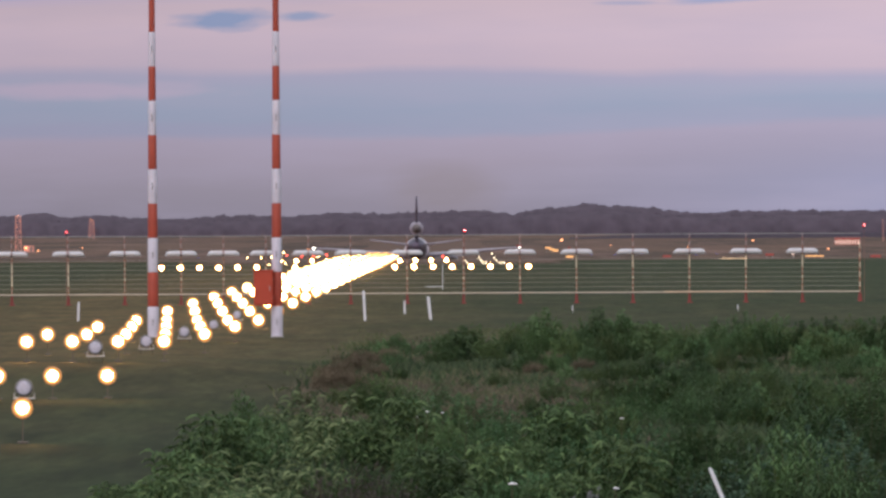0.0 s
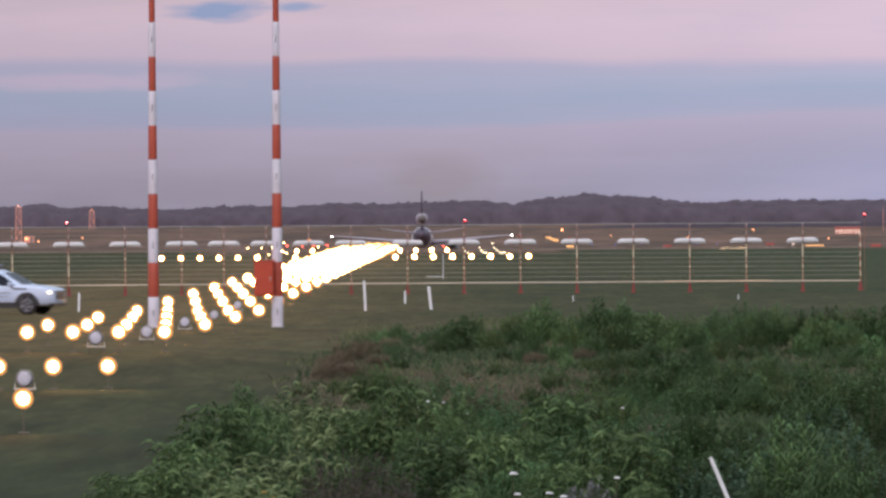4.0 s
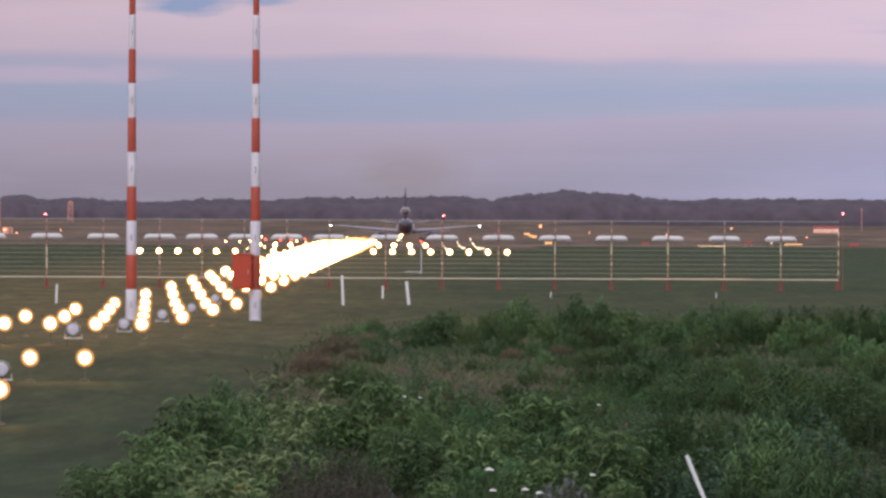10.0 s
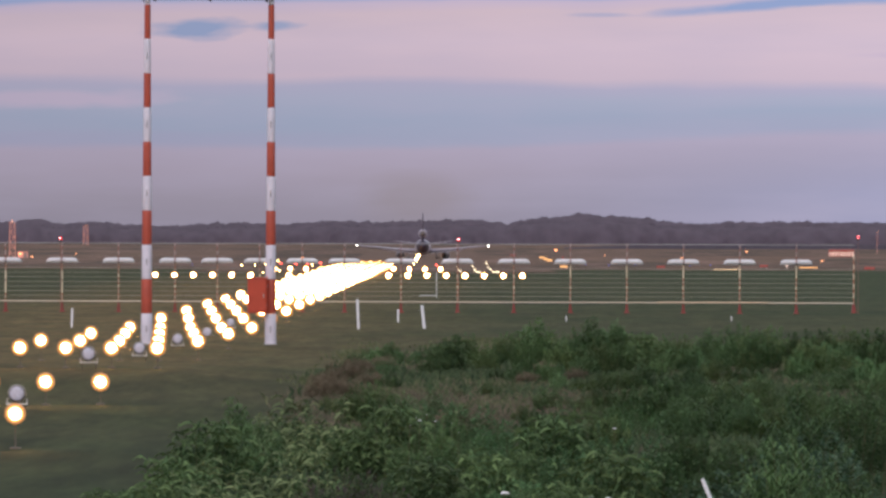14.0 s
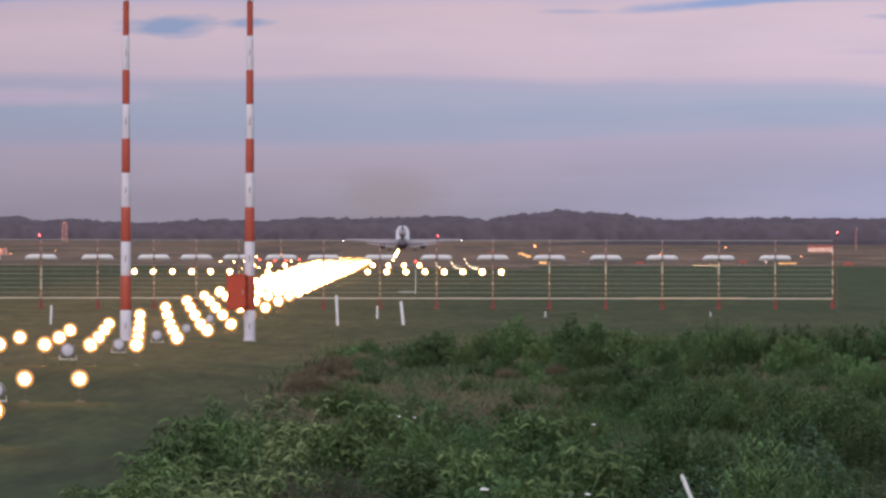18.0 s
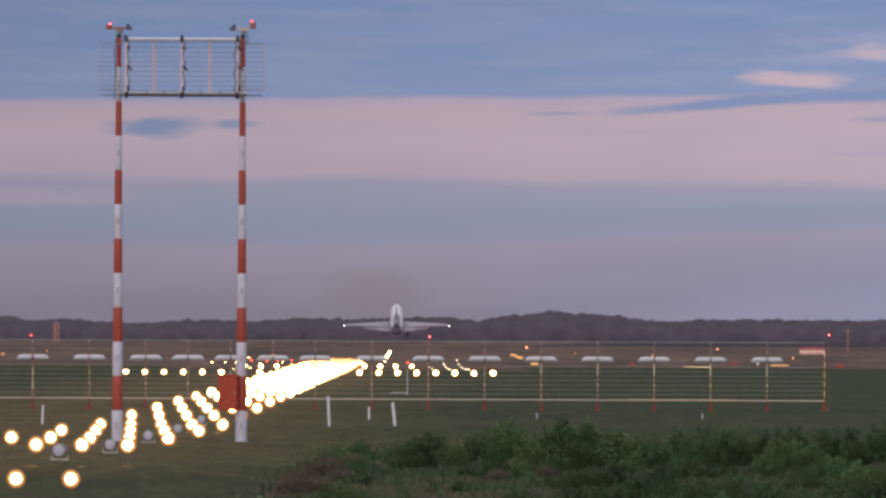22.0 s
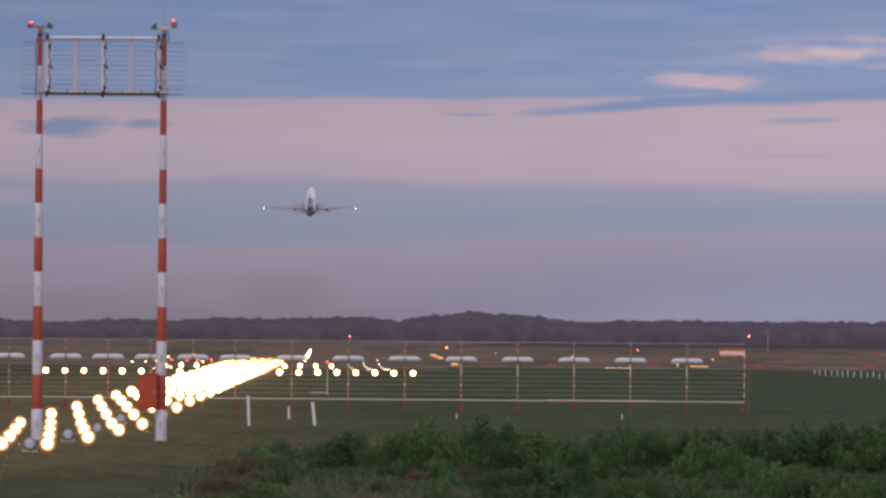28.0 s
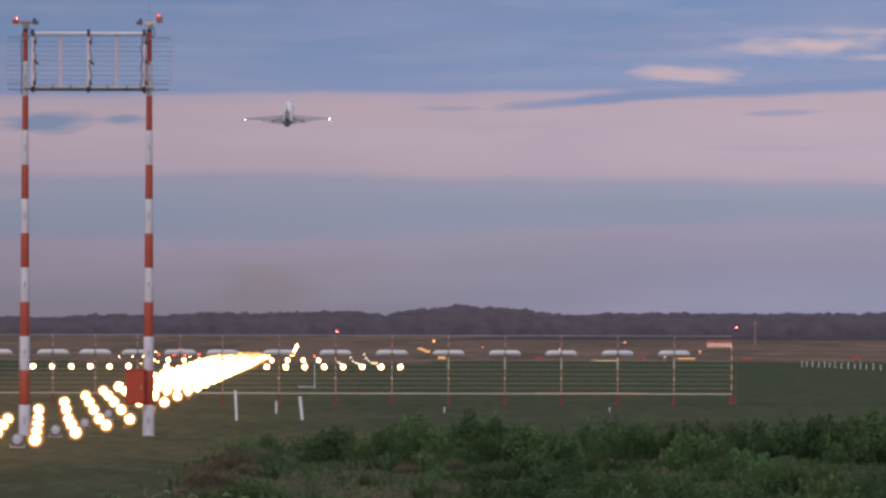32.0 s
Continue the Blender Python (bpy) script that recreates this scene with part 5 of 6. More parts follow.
airliner = build_airliner()

# ---- the weeds before the fence ----
rng = np.random.default_rng(11)


def leaf_quads(vs, fs, base, way, length, width, up):
    """A folded leaf of four triangles' worth of quads."""
    d = Vector(way).normalized()
    side = d.cross(Vector(up))
    if side.length < 0.05:
        side = Vector((1, 0, 0))
    side.normalize()
    nrm = side.cross(d)
    k = len(vs)
    b = Vector(base)
    mid = b + d * length * 0.5 - nrm * length * 0.02
    tip = b + d * length - nrm * length * 0.16 - Vector((0, 0, length * 0.14))
    vs += [b, mid + side * width - nrm * width * 0.3, tip, mid - side * width - nrm * width * 0.3]
    fs.append((k, k + 1, k + 2, k + 3))


def root_of(bm):
    """The crown of the root, from which all stems of a plant grow."""
    return [bm.verts.new((0.02 * math.cos(2.1 * i), 0.02 * math.sin(2.1 * i), -0.08)) for i in range(3)]


def stem(bm, root, foot, top, r):
    """A thin tapered stem, grown together with the others at the root."""
    ring = [bm.verts.new((foot[0] + r * math.cos(2.1 * i), foot[1] + r * math.sin(2.1 * i), foot[2])) for i in range(3)]
    high = [bm.verts.new((top[0] + 0.3 * r * math.cos(2.1 * i), top[1] + 0.3 * r * math.sin(2.1 * i), top[2])) for i in range(3)]
    for a, b in ((root, ring), (ring, high)):
        for i in range(3):
            bm.faces.new((a[i], a[(i + 1) % 3], b[(i + 1) % 3], b[i]))


def shrub_meshes(seed, wide, high, shoots, per, leaf_len, feather, material, low=0.1):
    """A weed of many leafy shoots that rise and arch outwards from a common foot."""
    r = np.random.default_rng(seed)
    vs, fs = [], []
    bm = B()
    root = root_of(bm)
    for i in range(shoots):
        a, rad = r.uniform(0, 2 * math.pi), wide * math.sqrt(r.uniform(0, 1)) * 0.5
        foot = Vector((rad * 0.5 * math.cos(a), rad * 0.5 * math.sin(a), -0.05))
        hh = high * (1 - 0.5 * (2 * rad / wide) ** 2) * r.uniform(0.75, 1.1)
        top = Vector((rad * 1.4 * math.cos(a) + r.normal(0, 0.06), rad * 1.4 * math.sin(a) + r.normal(0, 0.06), hh))
        stem(bm, root, foot, top, 0.008)
        for q in range(per):
            f = low + (1.02 - low) * ((q + r.uniform(0, 1)) / per) ** 0.6
            p0 = foot.lerp(top, f)
            az = q * 2.4 + r.uniform(-0.4, 0.4)
            ln = leaf_len * r.uniform(0.75, 1.15) * (1.0 - 0.3 * f)
            w = Vector((math.cos(az), math.sin(az), 0.15 + 0.35 * f + r.normal(0, 0.15)))
            if feather:
                # a spray: leaflets on both sides of an arching twig
                for s in range(5):
                    c = p0 + w * ln * 0.4 * s - Vector((0, 0, 0.02 * s * s))
                    leaf_quads(vs, fs, c, w * 0.8 + Vector((-w.y, w.x, 0.1)) * (0.8 if s % 2 else -0.8), ln * 0.7, ln * 0.11, (0, 0, 1))
            else:
                leaf_quads(vs, fs, p0, w, ln, ln * 0.19, (0, 0, 1))
    me = bpy.data.meshes.new("foliage")
    me.from_pydata([tuple(v) for v in vs], [], fs)
    me.materials.append(material)
    return finish(bm, "stems", M_STEM), me


def dome_meshes(seed, wide, high, lobes, per, leaf_len, material):
    """A rounded shrub: leaves on several overlapping lobes, with gaps between them."""
    r = np.random.default_rng(seed)
    vs, fs = [], []
    bm = B()
    root = root_of(bm)
    for i in range(lobes):
        a, rad = 2.4 * i, wide * 0.5 * math.sqrt((i + 0.2) / lobes) * 0.8
        lr = wide * r.uniform(0.07, 0.15)
        c = Vector((rad * math.cos(a), rad * math.sin(a), (high - lr) * (1 - 0.55 * (2 * rad / wide) ** 2) * r.uniform(0.4, 1.08)))
        stem(bm, root, (c.x * 0.3, c.y * 0.3, -0.05), c, 0.01)
        for j in range(per):
            d = Vector(r.normal(0, 1, 3)).normalized()
            if d.z < -0.35:
                d.z *= -0.5
            p0 = c + Vector((d.x * lr, d.y * lr, d.z * lr * 1.7)) * r.uniform(0.4, 1.1)
            ln = leaf_len * r.uniform(0.6, 1.2)
            leaf_quads(vs, fs, p0, d + Vector(r.normal(0, 0.5, 3)) + Vector((0, 0, 0.1)), ln * 1.2, ln * 0.24, (0.1, 0.1, 1))
        for j in range(per // 3):
            f = r.uniform(0.1, 0.9)
            p0 = Vector((c.x, c.y, 0)) * (0.4 + 0.6 * f) + Vector((r.normal(0, lr * 0.6), r.normal(0, lr * 0.6), c.z * f))
            leaf_quads(vs, fs, p0, Vector(r.normal(0, 1, 3)), leaf_len * 0.8, leaf_len * 0.24, (0, 0, 1))
    me = bpy.data.meshes.new("foliage")
    me.from_pydata([tuple(v) for v in vs], [], fs)
    me.materials.append(material)
    return finish(bm, "stems", M_STEM), me


def stalky_meshes(seed, wide, high, stalks, per, leaf_len, slim, material, low=0.2):
    """A stand of upright stalks of uneven height, each with whorls of narrow leaves that arch out and droop."""
    r = np.random.default_rng(seed)
    vs, fs = [], []
    bm = B()
    root = root_of(bm)
    for i in range(stalks):
        a, rad = r.uniform(0, 2 * math.pi), wide * 0.5 * math.sqrt(r.uniform(0, 1))
        hh = high * (1 - 0.45 * (2 * rad / wide) ** 2) * r.uniform(0.55, 1.08)
        foot = Vector((rad * 0.75 * math.cos(a), rad * 0.75 * math.sin(a), -0.05))
        top = Vector((rad * 1.1 * math.cos(a) + r.normal(0, 0.05), rad * 1.1 * math.sin(a) + r.normal(0, 0.05), hh))
        stem(bm, root, foot, top, 0.006)
        for q in range(per):
            f = low + (1.0 - low) * ((q + r.uniform(0, 1)) / per) ** 0.75
            p0 = foot.lerp(top, f)
            az = q * 2.4 + r.uniform(-0.5, 0.5)
            ln = leaf_len * r.uniform(0.7, 1.2) * (1.15 - 0.55 * f)
            rise = 0.55 * f - 0.1 + r.normal(0, 0.22)
            leaf_quads(vs, fs, p0, (math.cos(az), math.sin(az), rise), ln, ln * slim, (0, 0, 1))
            if f > 0.9:
                leaf_quads(vs, fs, p0, (0.5 * math.cos(az + 1), 0.5 * math.sin(az + 1), 0.9), ln * 0.8, ln * slim, (math.sin(az), math.cos(az), 0.2))
    me = bpy.data.meshes.new("foliage")
    me.from_pydata([tuple(v) for v in vs], [], fs)
    me.materials.append(material)
    return finish(bm, "stems", M_STEM), me


def frond_meshes(seed, wide, high, stalks, per, leaf_len, material, sprays=0, slim=0.075, spray_material=None):
    """Upright stalks with long, narrow leaves in two bent lengths, arching out and hanging at the tips."""
    r = np.random.default_rng(seed)
    vs, fs, pale = [], [], []
    bm = B()
    root = root_of(bm)
    for i in range(stalks):
        a, rad = r.uniform(0, 2 * math.pi), wide * 0.5 * math.sqrt(r.uniform(0, 1))
        hh = high * (1 - 0.4 * (2 * rad / wide) ** 2) * r.uniform(0.5, 1.1)
        foot = Vector((rad * 0.7 * math.cos(a), rad * 0.7 * math.sin(a), -0.05))
        top = Vector((rad * 1.15 * math.cos(a) + r.normal(0, 0.06), rad * 1.15 * math.sin(a) + r.normal(0, 0.06), hh))
        stem(bm, root, foot, top, 0.007)
        for q in range(per):
            f = 0.25 + 0.75 * ((q + r.uniform(0, 1)) / per) ** 0.7
            p0 = foot.lerp(top, f)
            az = q * 2.4 + r.uniform(-0.4, 0.4)
            ln = leaf_len * r.uniform(0.7, 1.15) * (1.1 - 0.5 * f)
            out = Vector((math.cos(az), math.sin(az), 0))
            side = Vector((-math.sin(az), math.cos(az), 0)) * ln * slim
            side.z = ln * slim * r.uniform(-0.9, 0.9)
            rise = ln * (0.20 + 0.30 * f + r.normal(0, 0.08))
            knee = p0 + out * ln * 0.48 + Vector((0, 0, rise))
            tip = p0 + out * ln * r.uniform(0.8, 1.0) + Vector((0, 0, rise * 0.5 - ln * r.uniform(0.05, 0.30)))
            k = len(vs)
            vs += [p0 - side * 0.4, p0 + side * 0.4, knee + side, tip, knee - side]
            fs += [(k, k + 1, k + 2, k + 4), (k + 4, k + 2, k + 3)]
        # arching flower sprays round the stalk's head, their paler colour standing for top light
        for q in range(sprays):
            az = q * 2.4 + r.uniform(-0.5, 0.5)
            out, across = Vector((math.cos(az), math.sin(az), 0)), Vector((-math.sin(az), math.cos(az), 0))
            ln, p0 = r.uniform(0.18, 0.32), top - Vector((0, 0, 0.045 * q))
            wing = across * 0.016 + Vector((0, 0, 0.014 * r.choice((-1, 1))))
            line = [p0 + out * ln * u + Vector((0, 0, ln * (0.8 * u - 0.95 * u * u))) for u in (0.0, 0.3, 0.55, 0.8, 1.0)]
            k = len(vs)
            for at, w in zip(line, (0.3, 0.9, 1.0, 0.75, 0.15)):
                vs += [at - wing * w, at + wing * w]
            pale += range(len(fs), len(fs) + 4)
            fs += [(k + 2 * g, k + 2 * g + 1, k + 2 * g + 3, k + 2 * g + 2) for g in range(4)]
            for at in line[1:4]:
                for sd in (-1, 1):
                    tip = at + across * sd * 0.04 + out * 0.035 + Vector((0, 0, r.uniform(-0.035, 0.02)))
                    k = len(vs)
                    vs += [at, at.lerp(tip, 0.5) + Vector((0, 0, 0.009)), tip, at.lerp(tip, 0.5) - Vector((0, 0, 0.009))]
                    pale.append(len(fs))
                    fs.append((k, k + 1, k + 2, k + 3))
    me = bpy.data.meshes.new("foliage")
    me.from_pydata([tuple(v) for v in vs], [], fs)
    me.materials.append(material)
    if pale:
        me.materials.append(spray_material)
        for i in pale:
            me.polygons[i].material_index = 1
    return finish(bm, "stems", M_STEM), me


KINDS = [stalky_meshes(1, 1.3, 1.1, 36, 52, 0.14, 0.15, M_LEAF_A), stalky_meshes(2, 1.3, 1.2, 38, 56, 0.17, 0.125, M_LEAF_B), shrub_meshes(3, 0.9, 0.9, 24, 32, 0.15, True, M_LEAF_C),
         stalky_meshes(4, 1.7, 1.0, 42, 46, 0.15, 0.15, M_LEAF_D), frond_meshes(5, 1.2, 1.3, 40, 32, 0.28, M_LEAF_B), shrub_meshes(6, 1.3, 0.8, 30, 30, 0.15, True, M_LEAF_A),
         stalky_meshes(7, 1.2, 1.0, 34, 50, 0.15, 0.13, M_LEAF_C), dome_meshes(8, 1.6, 1.15, 26, 66, 0.11, M_LEAF_E), dome_meshes(9, 1.4, 0.7, 14, 100, 0.08, M_DEAD),
         stalky_meshes(10, 1.3, 1.1, 38, 50, 0.15, 0.15, M_LEAF_E), stalky_meshes(11, 1.4, 1.1, 38, 52, 0.18, 0.17, M_LEAF_B),
         shrub_meshes(12, 1.2, 1.15, 20, 20, 0.17, True, M_LEAF_B, 0.3), shrub_meshes(13, 1.0, 1.0, 18, 20, 0.17, True, M_LEAF_D, 0.3),
         # top light put into the colours: paler sprays over dark leaves
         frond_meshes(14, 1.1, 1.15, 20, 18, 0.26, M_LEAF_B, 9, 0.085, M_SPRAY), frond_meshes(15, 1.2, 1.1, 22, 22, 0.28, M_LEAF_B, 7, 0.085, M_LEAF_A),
         stalky_meshes(16, 0.9, 1.1, 18, 26, 0.18, 0.24, M_LEAF_BROAD), stalky_meshes(17, 0.6, 0.6, 20, 30, 0.11, 0.16, M_LEAF_DUSTY), stalky_meshes(18, 0.6, 0.7, 30, 14, 0.12, 0.07, M_DEAD), stalky_meshes(19, 0.7, 0.6, 36, 14, 0.11, 0.13, M_WITHER)]
LABELS = ["bushy green weed clump in the rough field", "dense dark green shrub in the rough field", "feathery light green weed clump in the rough field",
          "low spreading bluish green weed clump", "tall dark leafy weed clump", "low feathery green weed clump", "yellowish green leafy weed clump", "rounded green shrub in the rough field", "withered brown weed mound at the edge of the grass", "greyish green leafy weed clump", "dark broad-leaved shrub in the rough field", "dark feathery weed clump with arching fronds", "greyish feathery weed clump with arching fronds", "yellowish green weed with drooping leaves in whorls", "fresh green weed with drooping leaves in whorls", "dark broad-leaved weed, pale reflections in its leaf colour", "dusty greyish mauve weed among the green ones", "withered brown stalks between the green weeds", "dark withered weed with grey dry stalks"]


def field_edge(y):
    """Where the mown grass ends and the rough begins."""
    return -2.8 - 0.6 * max(0.0, min(1.0, (126 - y) / 16)) + 1.2 * max(0.0, (y - 170) / 50) ** 2 + 0.4 * noise.noise((0, y * 0.09, 5))


def patch(x, y):
    """Lush above zero, dry and low below."""
    return (0.14 if x > 6 else 0.0) + noise.noise((x * 0.16, y * 0.035, 1.7)) + 0.5 * noise.noise((x * 0.4, y * 0.08, 9.0))


# clumps: across, along, height
CLUMPS = [
    (-1.3, 210, 0.55), (-1.9, 207, 0.45), (-1.7, 199, 0.5), (-0.2, 206, 0.80), (0.6, 206, 1.00), (1.6, 206, 1.02), (2.5, 208, 0.98),
    (3.6, 207, 1.20), (4.5, 208, 1.15), (5.7, 203, 1.00), (6.8, 205, 1.05), (7.5, 206, 1.10),
    (8.5, 206, 1.00), (9.5, 205, 1.15), (10.5, 207, 1.20), (11.2, 205, 1.15), (12.4, 207, 1.10),
    (13.3, 203, 1.20), (14.3, 202, 1.10), (-1.2, 185, 0.70), (-2.0, 184, 0.50), (4.3, 169, 0.80),
    (5.0, 162, 0.80), (5.6, 148, 0.80), (8.4, 168, 0.70), (1.0, 162, 0.50), (6.6, 148, 0.70),
    (-1.0, 139, 0.80), (-0.3, 136, 0.80), (0.3, 121, 0.80), (3.8, 136, 0.90), (4.5, 128, 0.90),
    (5.4, 128, 0.90), (6.6, 125, 1.00), (-2.0, 146, 0.50), (1.5, 124, 0.70), (2.3, 121, 0.80),
    (3.2, 131, 0.70), (-2.4, 112, 0.90), (-2.7, 104, 0.90), (-3.0, 95, 0.80), (-1.9, 110, 0.80),
    (-1.3, 107, 0.90), (-0.7, 105, 0.80), (0.1, 103, 0.80), (0.8, 102, 0.90), (1.5, 100, 0.90),
    (2.1, 98, 0.90), (3.3, 103, 0.80), (3.5, 93, 0.90), (4.6, 101, 1.10), (5.4, 104, 1.10),
    (-3.0, 82, 0.75), (-2.3, 79, 0.80), (-1.8, 84, 0.70), (-1.3, 82, 0.70), (-0.6, 79, 0.80),
    (-0.1, 82, 0.70), (0.5, 85, 0.70), (1.1, 84, 0.70), (1.6, 79, 0.80), (2.3, 83, 0.80),
    (3.3, 75, 0.90), (3.9, 75, 0.95), (-2.9, 78, 0.55), (-2.5, 80, 0.50), (-0.8, 80, 0.50),
    (0.9, 79, 0.50), (9.8, 162, 0.90), (10.2, 151, 0.90), (8.4, 133, 0.90), (9.3, 130, 0.90),
    (6.7, 112, 0.90), (7.8, 116, 0.90),
    (0.4, 193, 0.60), (2.0, 181, 0.60), (3.4, 185, 0.70), (3.6, 167, 0.70), (5.1, 185, 0.70), (6.1, 178, 0.80), (7.0, 179, 0.70),
    (8.2, 185, 0.70), (8.5, 175, 0.70), (9.6, 178, 0.80), (8.8, 148, 0.80), (5.0, 154, 0.70), (3.2, 148, 0.70), (6.6, 136, 0.80),
]


def plant(name, k, x, y, s, group):
    stems, leaves = KINDS[k]
    sh = new(name, stems)
    tagged(sh, LABELS[k], "shrub" if name == "shrub" else "weed", group)
    sh.matrix_basis = pose(x, y, ground_z(x, y) + lumps(x, y), 0, 0, rng.uniform(0, 360)) @ Matrix.Diagonal((s * 0.98, s * 0.98, s * rng.uniform(0.9, 1.1), 1))
    put("foliage", leaves, sh)


def near_kind(x, y, i):
    """Which weeds stand where in the nearest part of the rough."""
    if x < -1.75:
        return (4, 14, 1)[i % 3] if x < -2.3 else (13, 14, 13)[i % 3]
    if x < -1.2:
        return 13
    if x < -0.5:
        return 18 if y < 84 and x < -0.65 else (1, 12, 10, 14)[i % 4]
    if x < 0.25:
        return (9, 14, 12, 3)[i % 4]
    if x < 2.3:
        return (14, 9, 1, 12, 14, 3)[i % 6]
    return (1, 10, 4, 11)[i % 4]


KIND_HIGH = (1.1, 1.2, 0.9, 1.0, 1.3, 0.8, 1.0, 1.15, 0.7, 1.1, 1.1, 1.15, 1.0, 1.15, 1.1, 1.1, 0.6, 0.7, 0.6)
for i, (cx, cy, ch) in enumerate(CLUMPS):
    if cy < 115 and cx < -1.6:
        cx = -1.6 + 0.86 * (cx + 1.6)
    k = ((7, 9, 7, 3, 9, 6, 7, 0) if cx < 7 else (1, 9, 10, 4, 9, 1, 6, 10))[i % 8] if cy > 195 else near_kind(cx, cy, i) if cy < 113 else (0, 3, 4, 9, 1, 12, 10, 5, 6)[(i * 5) % 9]
    if 140 < cy < 195:
        ch *= 0.78
    for j in range(2 if cy > 195 else 3 if cy > 150 else 4):
        a = 2 * math.pi * (j + rng.uniform(0, 0.6)) / 4
        q = 0.0 if j == 0 else rng.uniform(0.45, 0.8) * (0.3 if k == 18 else 1.0)
        s = (ch * rng.uniform(0.70, 0.98) if cy > 195 else ch) / KIND_HIGH[k] * (rng.uniform(0.9, 1.15) if j == 0 else rng.uniform(0.45, 0.85))
        if k in (2, 5, 11, 12):
            plant("feathery_weed", k, cx + q * math.cos(a), cy + 2.5 * q * math.sin(a), s, "feathery weeds")
        else:
            plant("shrub", k, cx + q * math.cos(a), cy + 2.5 * q * math.sin(a), s, "shrubs of the rough field")
# the thicket along the far side of the rough
for i in range(58):
    x = 0.0 + 0.265 * i + rng.uniform(-0.25, 0.25)
    k = (9, 0, 6, 3, 1, 1, 10, 9, 14)[int(rng.integers(9))]
    lift = 0.62 + 0.55 * noise.noise((x * 0.55, 4.0, 2.0)) + rng.uniform(-0.05, 0.28)
    plant("shrub", k, x, rng.uniform(186, 212), max(0.35, lift) / KIND_HIGH[k], "shrubs of the rough field")
for x, y, s in ((12.3, 204, 1.0), (12.9, 206, 1.12), (13.5, 203, 1.1), (14.1, 205, 1.15), (14.8, 203, 1.05), (11.8, 202, 0.8), (4.0, 206, 1.0), (4.5, 205, 0.9)):
    plant("shrub", (1, 4, 10)[int(x * 10) % 3], x, y, s, "shrubs of the rough field")
# broad-leaved and dusty weeds close by
for x, y, s in ((2.75, 78, 0.7), (3.05, 76, 0.75), (3.4, 78, 0.8), (3.7, 77, 0.85), (3.95, 80, 0.9), (3.1, 82, 0.75), (3.6, 84, 0.9), (4.2, 86, 0.95), (2.5, 80, 0.55), (4.0, 75.5, 0.7), (4.4, 92, 0.9)):
    plant("broad_leaved_weed", 15, x, y, s, "broad-leaved weeds")
for x, y, s in ((1.22, 75.5, 0.75), (1.34, 76.5, 0.8), (1.1, 77, 0.6), (-0.35, 77.5, 0.5), (0.2, 78, 0.45), (1.6, 80, 0.6)):
    plant("dusty_weed", 16, x, y, s, "dusty weeds")
for x, y, s in ((-1.1, 75.6, 0.95), (-0.97, 76.5, 1.1), (-0.85, 75.4, 0.95), (-0.72, 76.4, 1.0), (-0.62, 75.5, 0.9), (-1.0, 79, 1.2), (-0.85, 80, 1.2), (-0.68, 78, 1.1)):
    plant("withered_weed", 18, x, y, s, "withered weeds")
for x, y, s in ((-0.55, 76.5, 0.5), (-0.36, 76.8, 0.55), (-0.18, 77.0, 0.5), (1.55, 76.2, 0.5), (1.8, 76.8, 0.5)):
    plant("withered_weed", 17, x, y, s, "withered weeds")
# withered mounds along the edge of the mown grass
for x, y, s in ((-2.2, 176, 0.75), (-2.3, 166, 0.75), (-1.9, 181, 0.7), (-1.5, 172, 0.55), (-2.35, 158, 0.65), (-1.9, 160, 0.6), (2.4, 186, 0.6), (3.0, 178, 0.5), (1.9, 176, 0.5), (0.2, 131, 0.6), (0.6, 128, 0.5), (-2.0, 190, 0.6), (-1.4, 196, 0.5)):
    plant("withered_weed", 8, x, y, s, "withered weeds")
# more shrubs through the middle of the rough
for i in range(48):
    y = 112 + 90 * rng.uniform(0, 1)
    x = rng.uniform(max(field_edge(y) + 1.3, -2.2), 1.0 + y * 0.075)
    plant("shrub", (9, 3, 7, 6, 1)[i % 5], x, y, rng.uniform(0.3, 0.6), "shrubs of the rough field")
# lone low weeds between the clumps
for i in range(70):
    y = 95 + 115 * rng.uniform(0, 1) ** 1.2
    x = rng.uniform(field_edge(y) + 0.4, 2.0 + y * 0.085)
    plant("feathery_weed", (2, 5)[i % 2], x, y, rng.uniform(0.2, 0.4) * (0.6 if 150 < y < 195 and x < 6 else 1.0), "feathery weeds")


def strewn(name, count, material, spread, label, category):
    """Blades and small leaves by the ten thousand, in one mesh."""
    vs, fs = [], []
    i = 0
    while i < count:
        x, y, h, w, lean = spread()
        if x is None:
            continue
        g = ground_z(x, y) + lumps(x, y)
        a = rng.uniform(0, 2 * math.pi)
        ca, sa = math.cos(a), math.sin(a)
        k = len(vs)
        ox, oy = rng.normal(0, lean * h), rng.normal(0, lean * h)
        vs += [(x - ca * w, y - sa * w, g - 0.02), (x + ca * w, y + sa * w, g - 0.02), (x + ox * 0.4 + ca * w * 1.3, y + oy * 0.4 + sa * w * 1.3, g + h * 0.6), (x + ox, y + oy, g + h), (x + ox * 0.4 - ca * w * 1.3, y + oy * 0.4 - sa * w * 1.3, g + h * 0.6)]
        fs.append((k, k + 1, k + 2, k + 3, k + 4))
        i += 1
    me = bpy.data.meshes.new(name)
    me.from_pydata(vs, [], fs)
    me.materials.append(material)
    return tagged(new(name, me), label, category, kind="stuff")


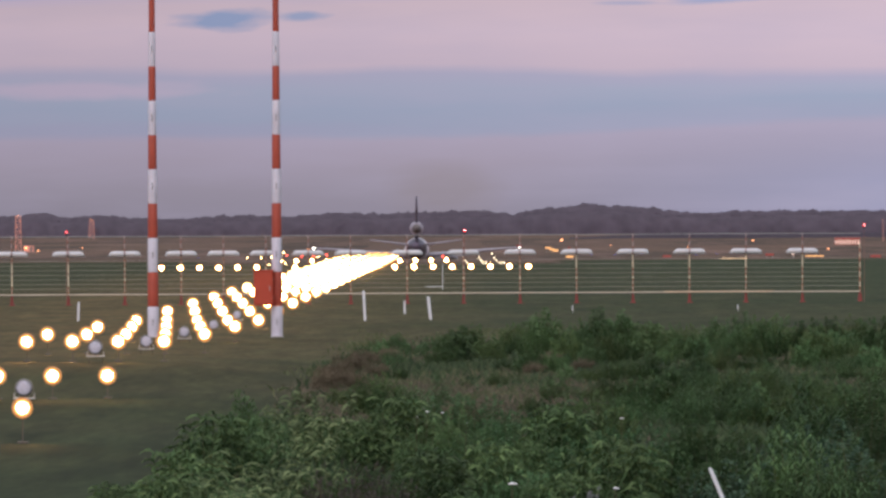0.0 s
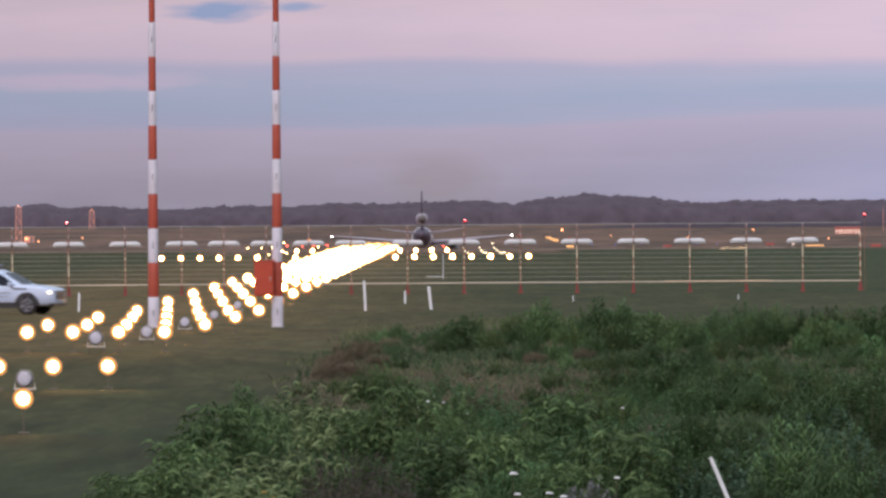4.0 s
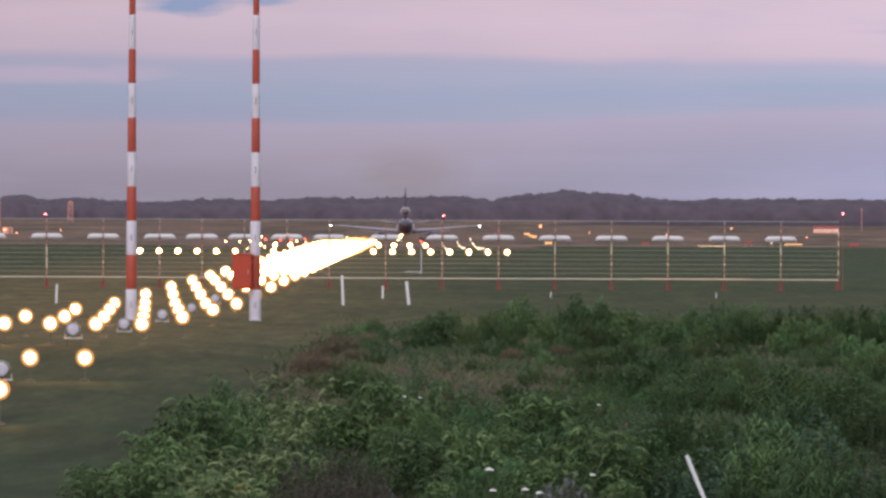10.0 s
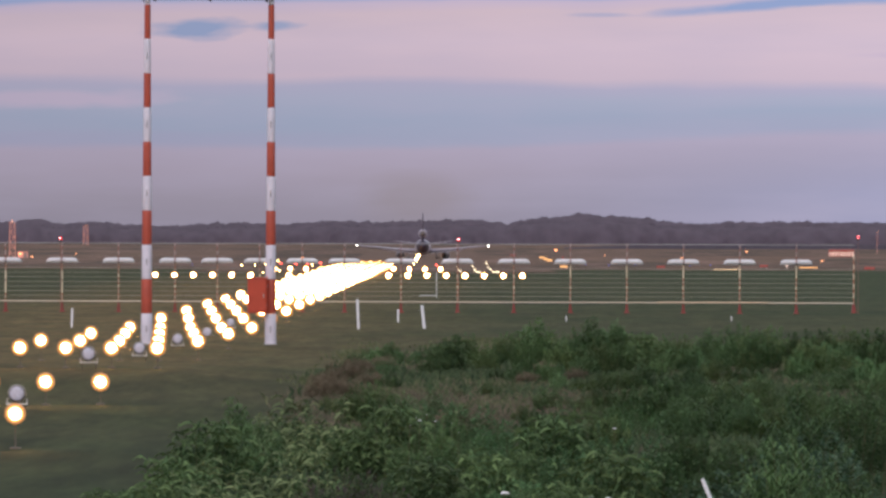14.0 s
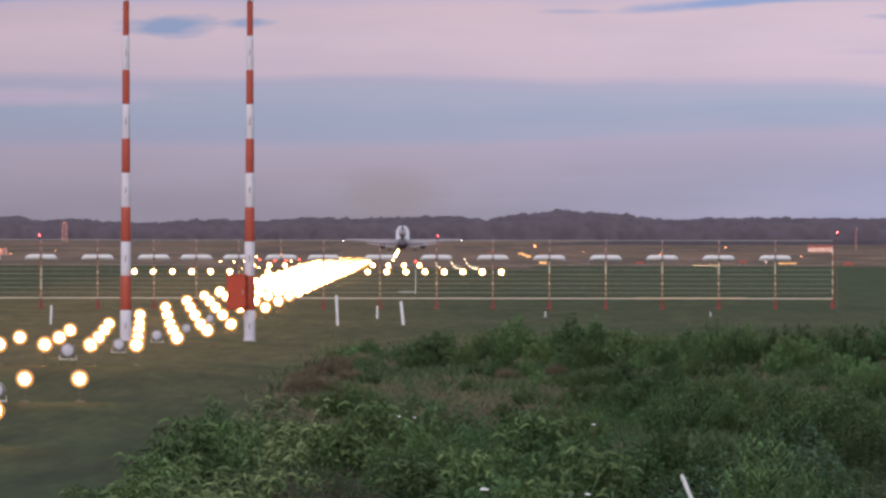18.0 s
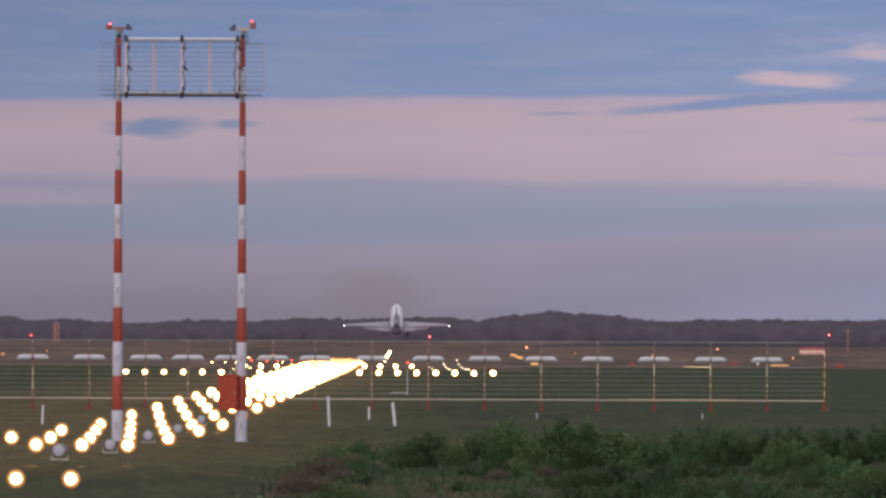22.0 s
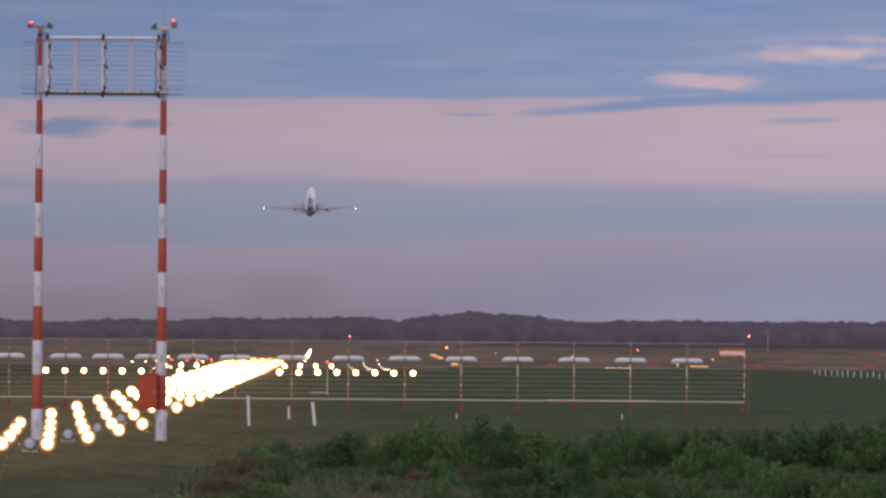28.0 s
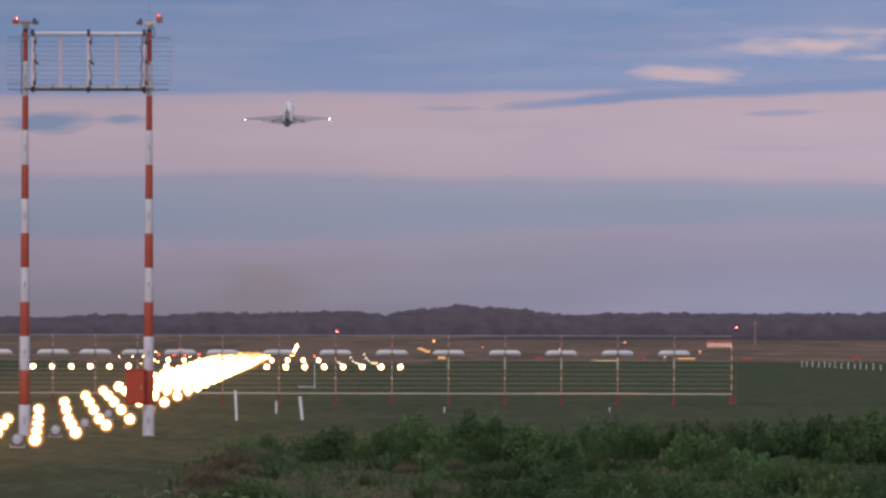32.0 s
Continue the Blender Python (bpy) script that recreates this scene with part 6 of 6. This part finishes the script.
def in_rough(lush):
    y = 74 + 146 * rng.uniform(0, 1) ** 1.3
    x = rng.uniform(-5.0, 3.0 + y * 0.085)
    if y < 122 and rng.uniform(0, 1) < (0.8 if lush else 0.99):
        return None, 0, 0, 0, 0
    if x < field_edge(y) + rng.normal(0.1, 0.25) or (patch(x, y) + rng.normal(0, 0.25) > 0.0) != lush:
        return None, 0, 0, 0, 0
    return x, y, rng.uniform(0.06, 0.26) if lush else rng.uniform(0.05, 0.16), rng.uniform(0.012, 0.03) if lush else rng.uniform(0.006, 0.013), 0.5


def fringe():
    y = rng.uniform(150, 262)
    x = rng.uniform(-4.2, 0.5 + 0.055 * y)
    edge = field_edge(min(y, 215)) - 0.5 * min(1.0, max(0.0, (y - 170) / 30))
    if x < edge + rng.normal(0, 0.35) or noise.noise((x * 0.5, y * 0.06, 12.0)) + rng.normal(0, 0.2) < (0.05 if y < 225 else 0.12):
        return None, 0, 0, 0, 0
    return x, y, rng.uniform(0.05, 0.17) * (1.0 if y < 225 else 0.7), rng.uniform(0.008, 0.02), 0.7


strewn("tall_grass", 22000, M_FRINGE, fringe, "uneven pale green grass along the edge of the rough", "grass")
strewn("undergrowth", 42000, M_UNDER, lambda: in_rough(True), "low green undergrowth between the weeds", "undergrowth")
strewn("dry_grass", 46000, M_DRY, lambda: in_rough(False), "dry brownish grass stalks between the weeds", "dry grass")


for x, y, h, w in ((0.58, 76, 0.55, 0.036), (0.62, 76.5, 0.34, 0.03), (0.92, 76, 0.36, 0.03), (1.05, 75.5, 0.34, 0.03), (1.56, 76, 0.5, 0.025), (-0.3, 104, 0.85, 0.02), (-0.1, 106, 0.8, 0.018), (2.05, 96, 0.9, 0.02),
                   (-0.42, 102, 0.82, 0.009), (-0.22, 107, 0.86, 0.009), (-0.02, 103, 0.74, 0.008), (0.12, 105, 0.8, 0.009), (0.2, 100, 0.78, 0.008), (-0.36, 108, 0.8, 0.008), (0.32, 106, 0.72, 0.008), (1.15, 76.5, 0.3, 0.02)):
    fl = thing("wild_carrot", pose(x, y, ground_z(x, y)), "white umbel flower among the weeds", "flower", "white flowers")
    part("stalk", rod(B(), (0, 0, 0), (0.03, 0, h), 0.006, 0.004, seg=4), M_STEM, fl)
    bm = B()
    for i in range(14):
        q = w * math.sqrt(i / 14)
        ball(bm, (0.03 + q * math.cos(i * 2.4), q * math.sin(i * 2.4), h + 0.01 - q * 0.3), w * 0.4, 6, 4, (1, 1, 0.8))
    part("umbel", bm, M_FLOWER, fl)

for x, y, h in ((-1.80, 77, 0.36), (-1.73, 78, 0.28)):
    fl = thing("ragwort", pose(x, y, ground_z(x, y)), "small yellow flower head among the weeds", "flower", "yellow flowers")
    part("stalk", rod(B(), (0, 0, 0), (0.02, 0, h), 0.006, 0.004, seg=4), M_STEM, fl)
    bm = B()
    for i in range(9):
        q = 0.025 * math.sqrt(i / 9)
        ball(bm, (0.02 + q * math.cos(i * 2.4), q * math.sin(i * 2.4), h + 0.01), 0.008, 6, 4)
    part("flower_head", bm, M_YELLOW, fl)


def motions():
    """The car along its track, the airliner down the runway and away, the clouds drifting."""
    rows = []
    v = 12.5
    for t in (0.0, 3.0, 4.5, 5.5, 6.0, 6.6, 8.0, 12.0, 20.0, 32.0):
        x = 8.95 + v * (t - 6.0)
        y = 282.0 - 0.22 * max(-60.0, min(x - 8.95, 20.0))
        rows.append((t, pose(x, y, ground_z(x, y), 0, 0, -15)))
    walk(car, rows)
    for w in WHEELS:
        loc = w.matrix_basis.translation.copy()
        out = [(t, pose(*loc, 0, (math.degrees(v * t / 0.345)) % 360, 0)) for t in [k / 30 for k in range(105, 216)]]
        walk(w, [(0.0, pose(*loc, 0, 0, 0))] + out + [(32.0, pose(*loc, 0, 40, 0))])
    for gear, s in GEARS:
        walk(gear, [(0.0, pose(0, 0, 0)), (21.5, pose(0, 0, 0)), (24.0, pose(-2.6 * s, 0, 2.9)), (32.0, pose(-2.6 * s, 0, 2.9))])
    # the wings flex upwards as they take the weight
    for w, s in WINGS:
        walk(w, [(t, pose(0, 0, 0, 0, -s * a, 0)) for t, a in ((0.0, 0.0), (13.0, 0.0), (17.0, 1.2), (20.0, 2.3), (24.0, 2.7), (32.0, 2.8))])
    walk(airliner, [(t, pose(x, y, z, pitch, bank, yaw)) for t, x, y, z, pitch, bank, yaw in FLIGHT])
    walk(sky, [(0.0, pose(0, SKY_Y, EYE)), (32.0, pose(-31.5, SKY_Y, EYE - 2.5))])


# seconds; across, along and up; nose up, bank, heading
FLIGHT = [(0.0, -7.0, 1858, -3.75, 0, 0, 0), (3.0, -6.8, 2053, -4.2, 0, 0, 0), (6.0, -6.55, 2264, -4.38, 0, 0, 0), (9.0, -6.55, 2490, -4.36, 0, 0, 0), (11.0, -6.5, 2650, -4.22, 0, 0, 0),
          (13.0, -6.5, 2815, -4.16, 0, 0, 0), (15.0, -6.85, 2985, -4.12, 0.3, 0, 0), (16.5, -7.1, 3118, -4.15, 4.0, 0, 0), (18.0, -7.15, 3252, -4.22, 7.3, 0, 0), (19.0, -6.95, 3341, -4.27, 8.6, 0, 0),
          (20.0, -6.8, 3430, -3.4, 10, 0, 0), (21.0, -6.8, 3520, -1.45, 11.6, 0, 0), (22.0, -6.95, 3610, 2.2, 13.6, -0.2, 0), (23.0, -7.2, 3699, 7.3, 15.7, -0.8, -0.1), (24.0, -7.65, 3787, 14.9, 16.8, -1.2, -0.3),
          (25.2, -8.6, 3896, 27.0, 17.8, -1.1, -0.7), (26.5, -9.95, 4012, 42.25, 17.6, -1.0, -1.1), (28.0, -11.7, 4148, 62.7, 16.2, -0.5, -1.3), (30.0, -14.95, 4330, 88.9, 16.0, -0.2, -1.3), (32.0, -18.1, 4520, 114.65, 16.2, -0.2, -1.3)]
motions()
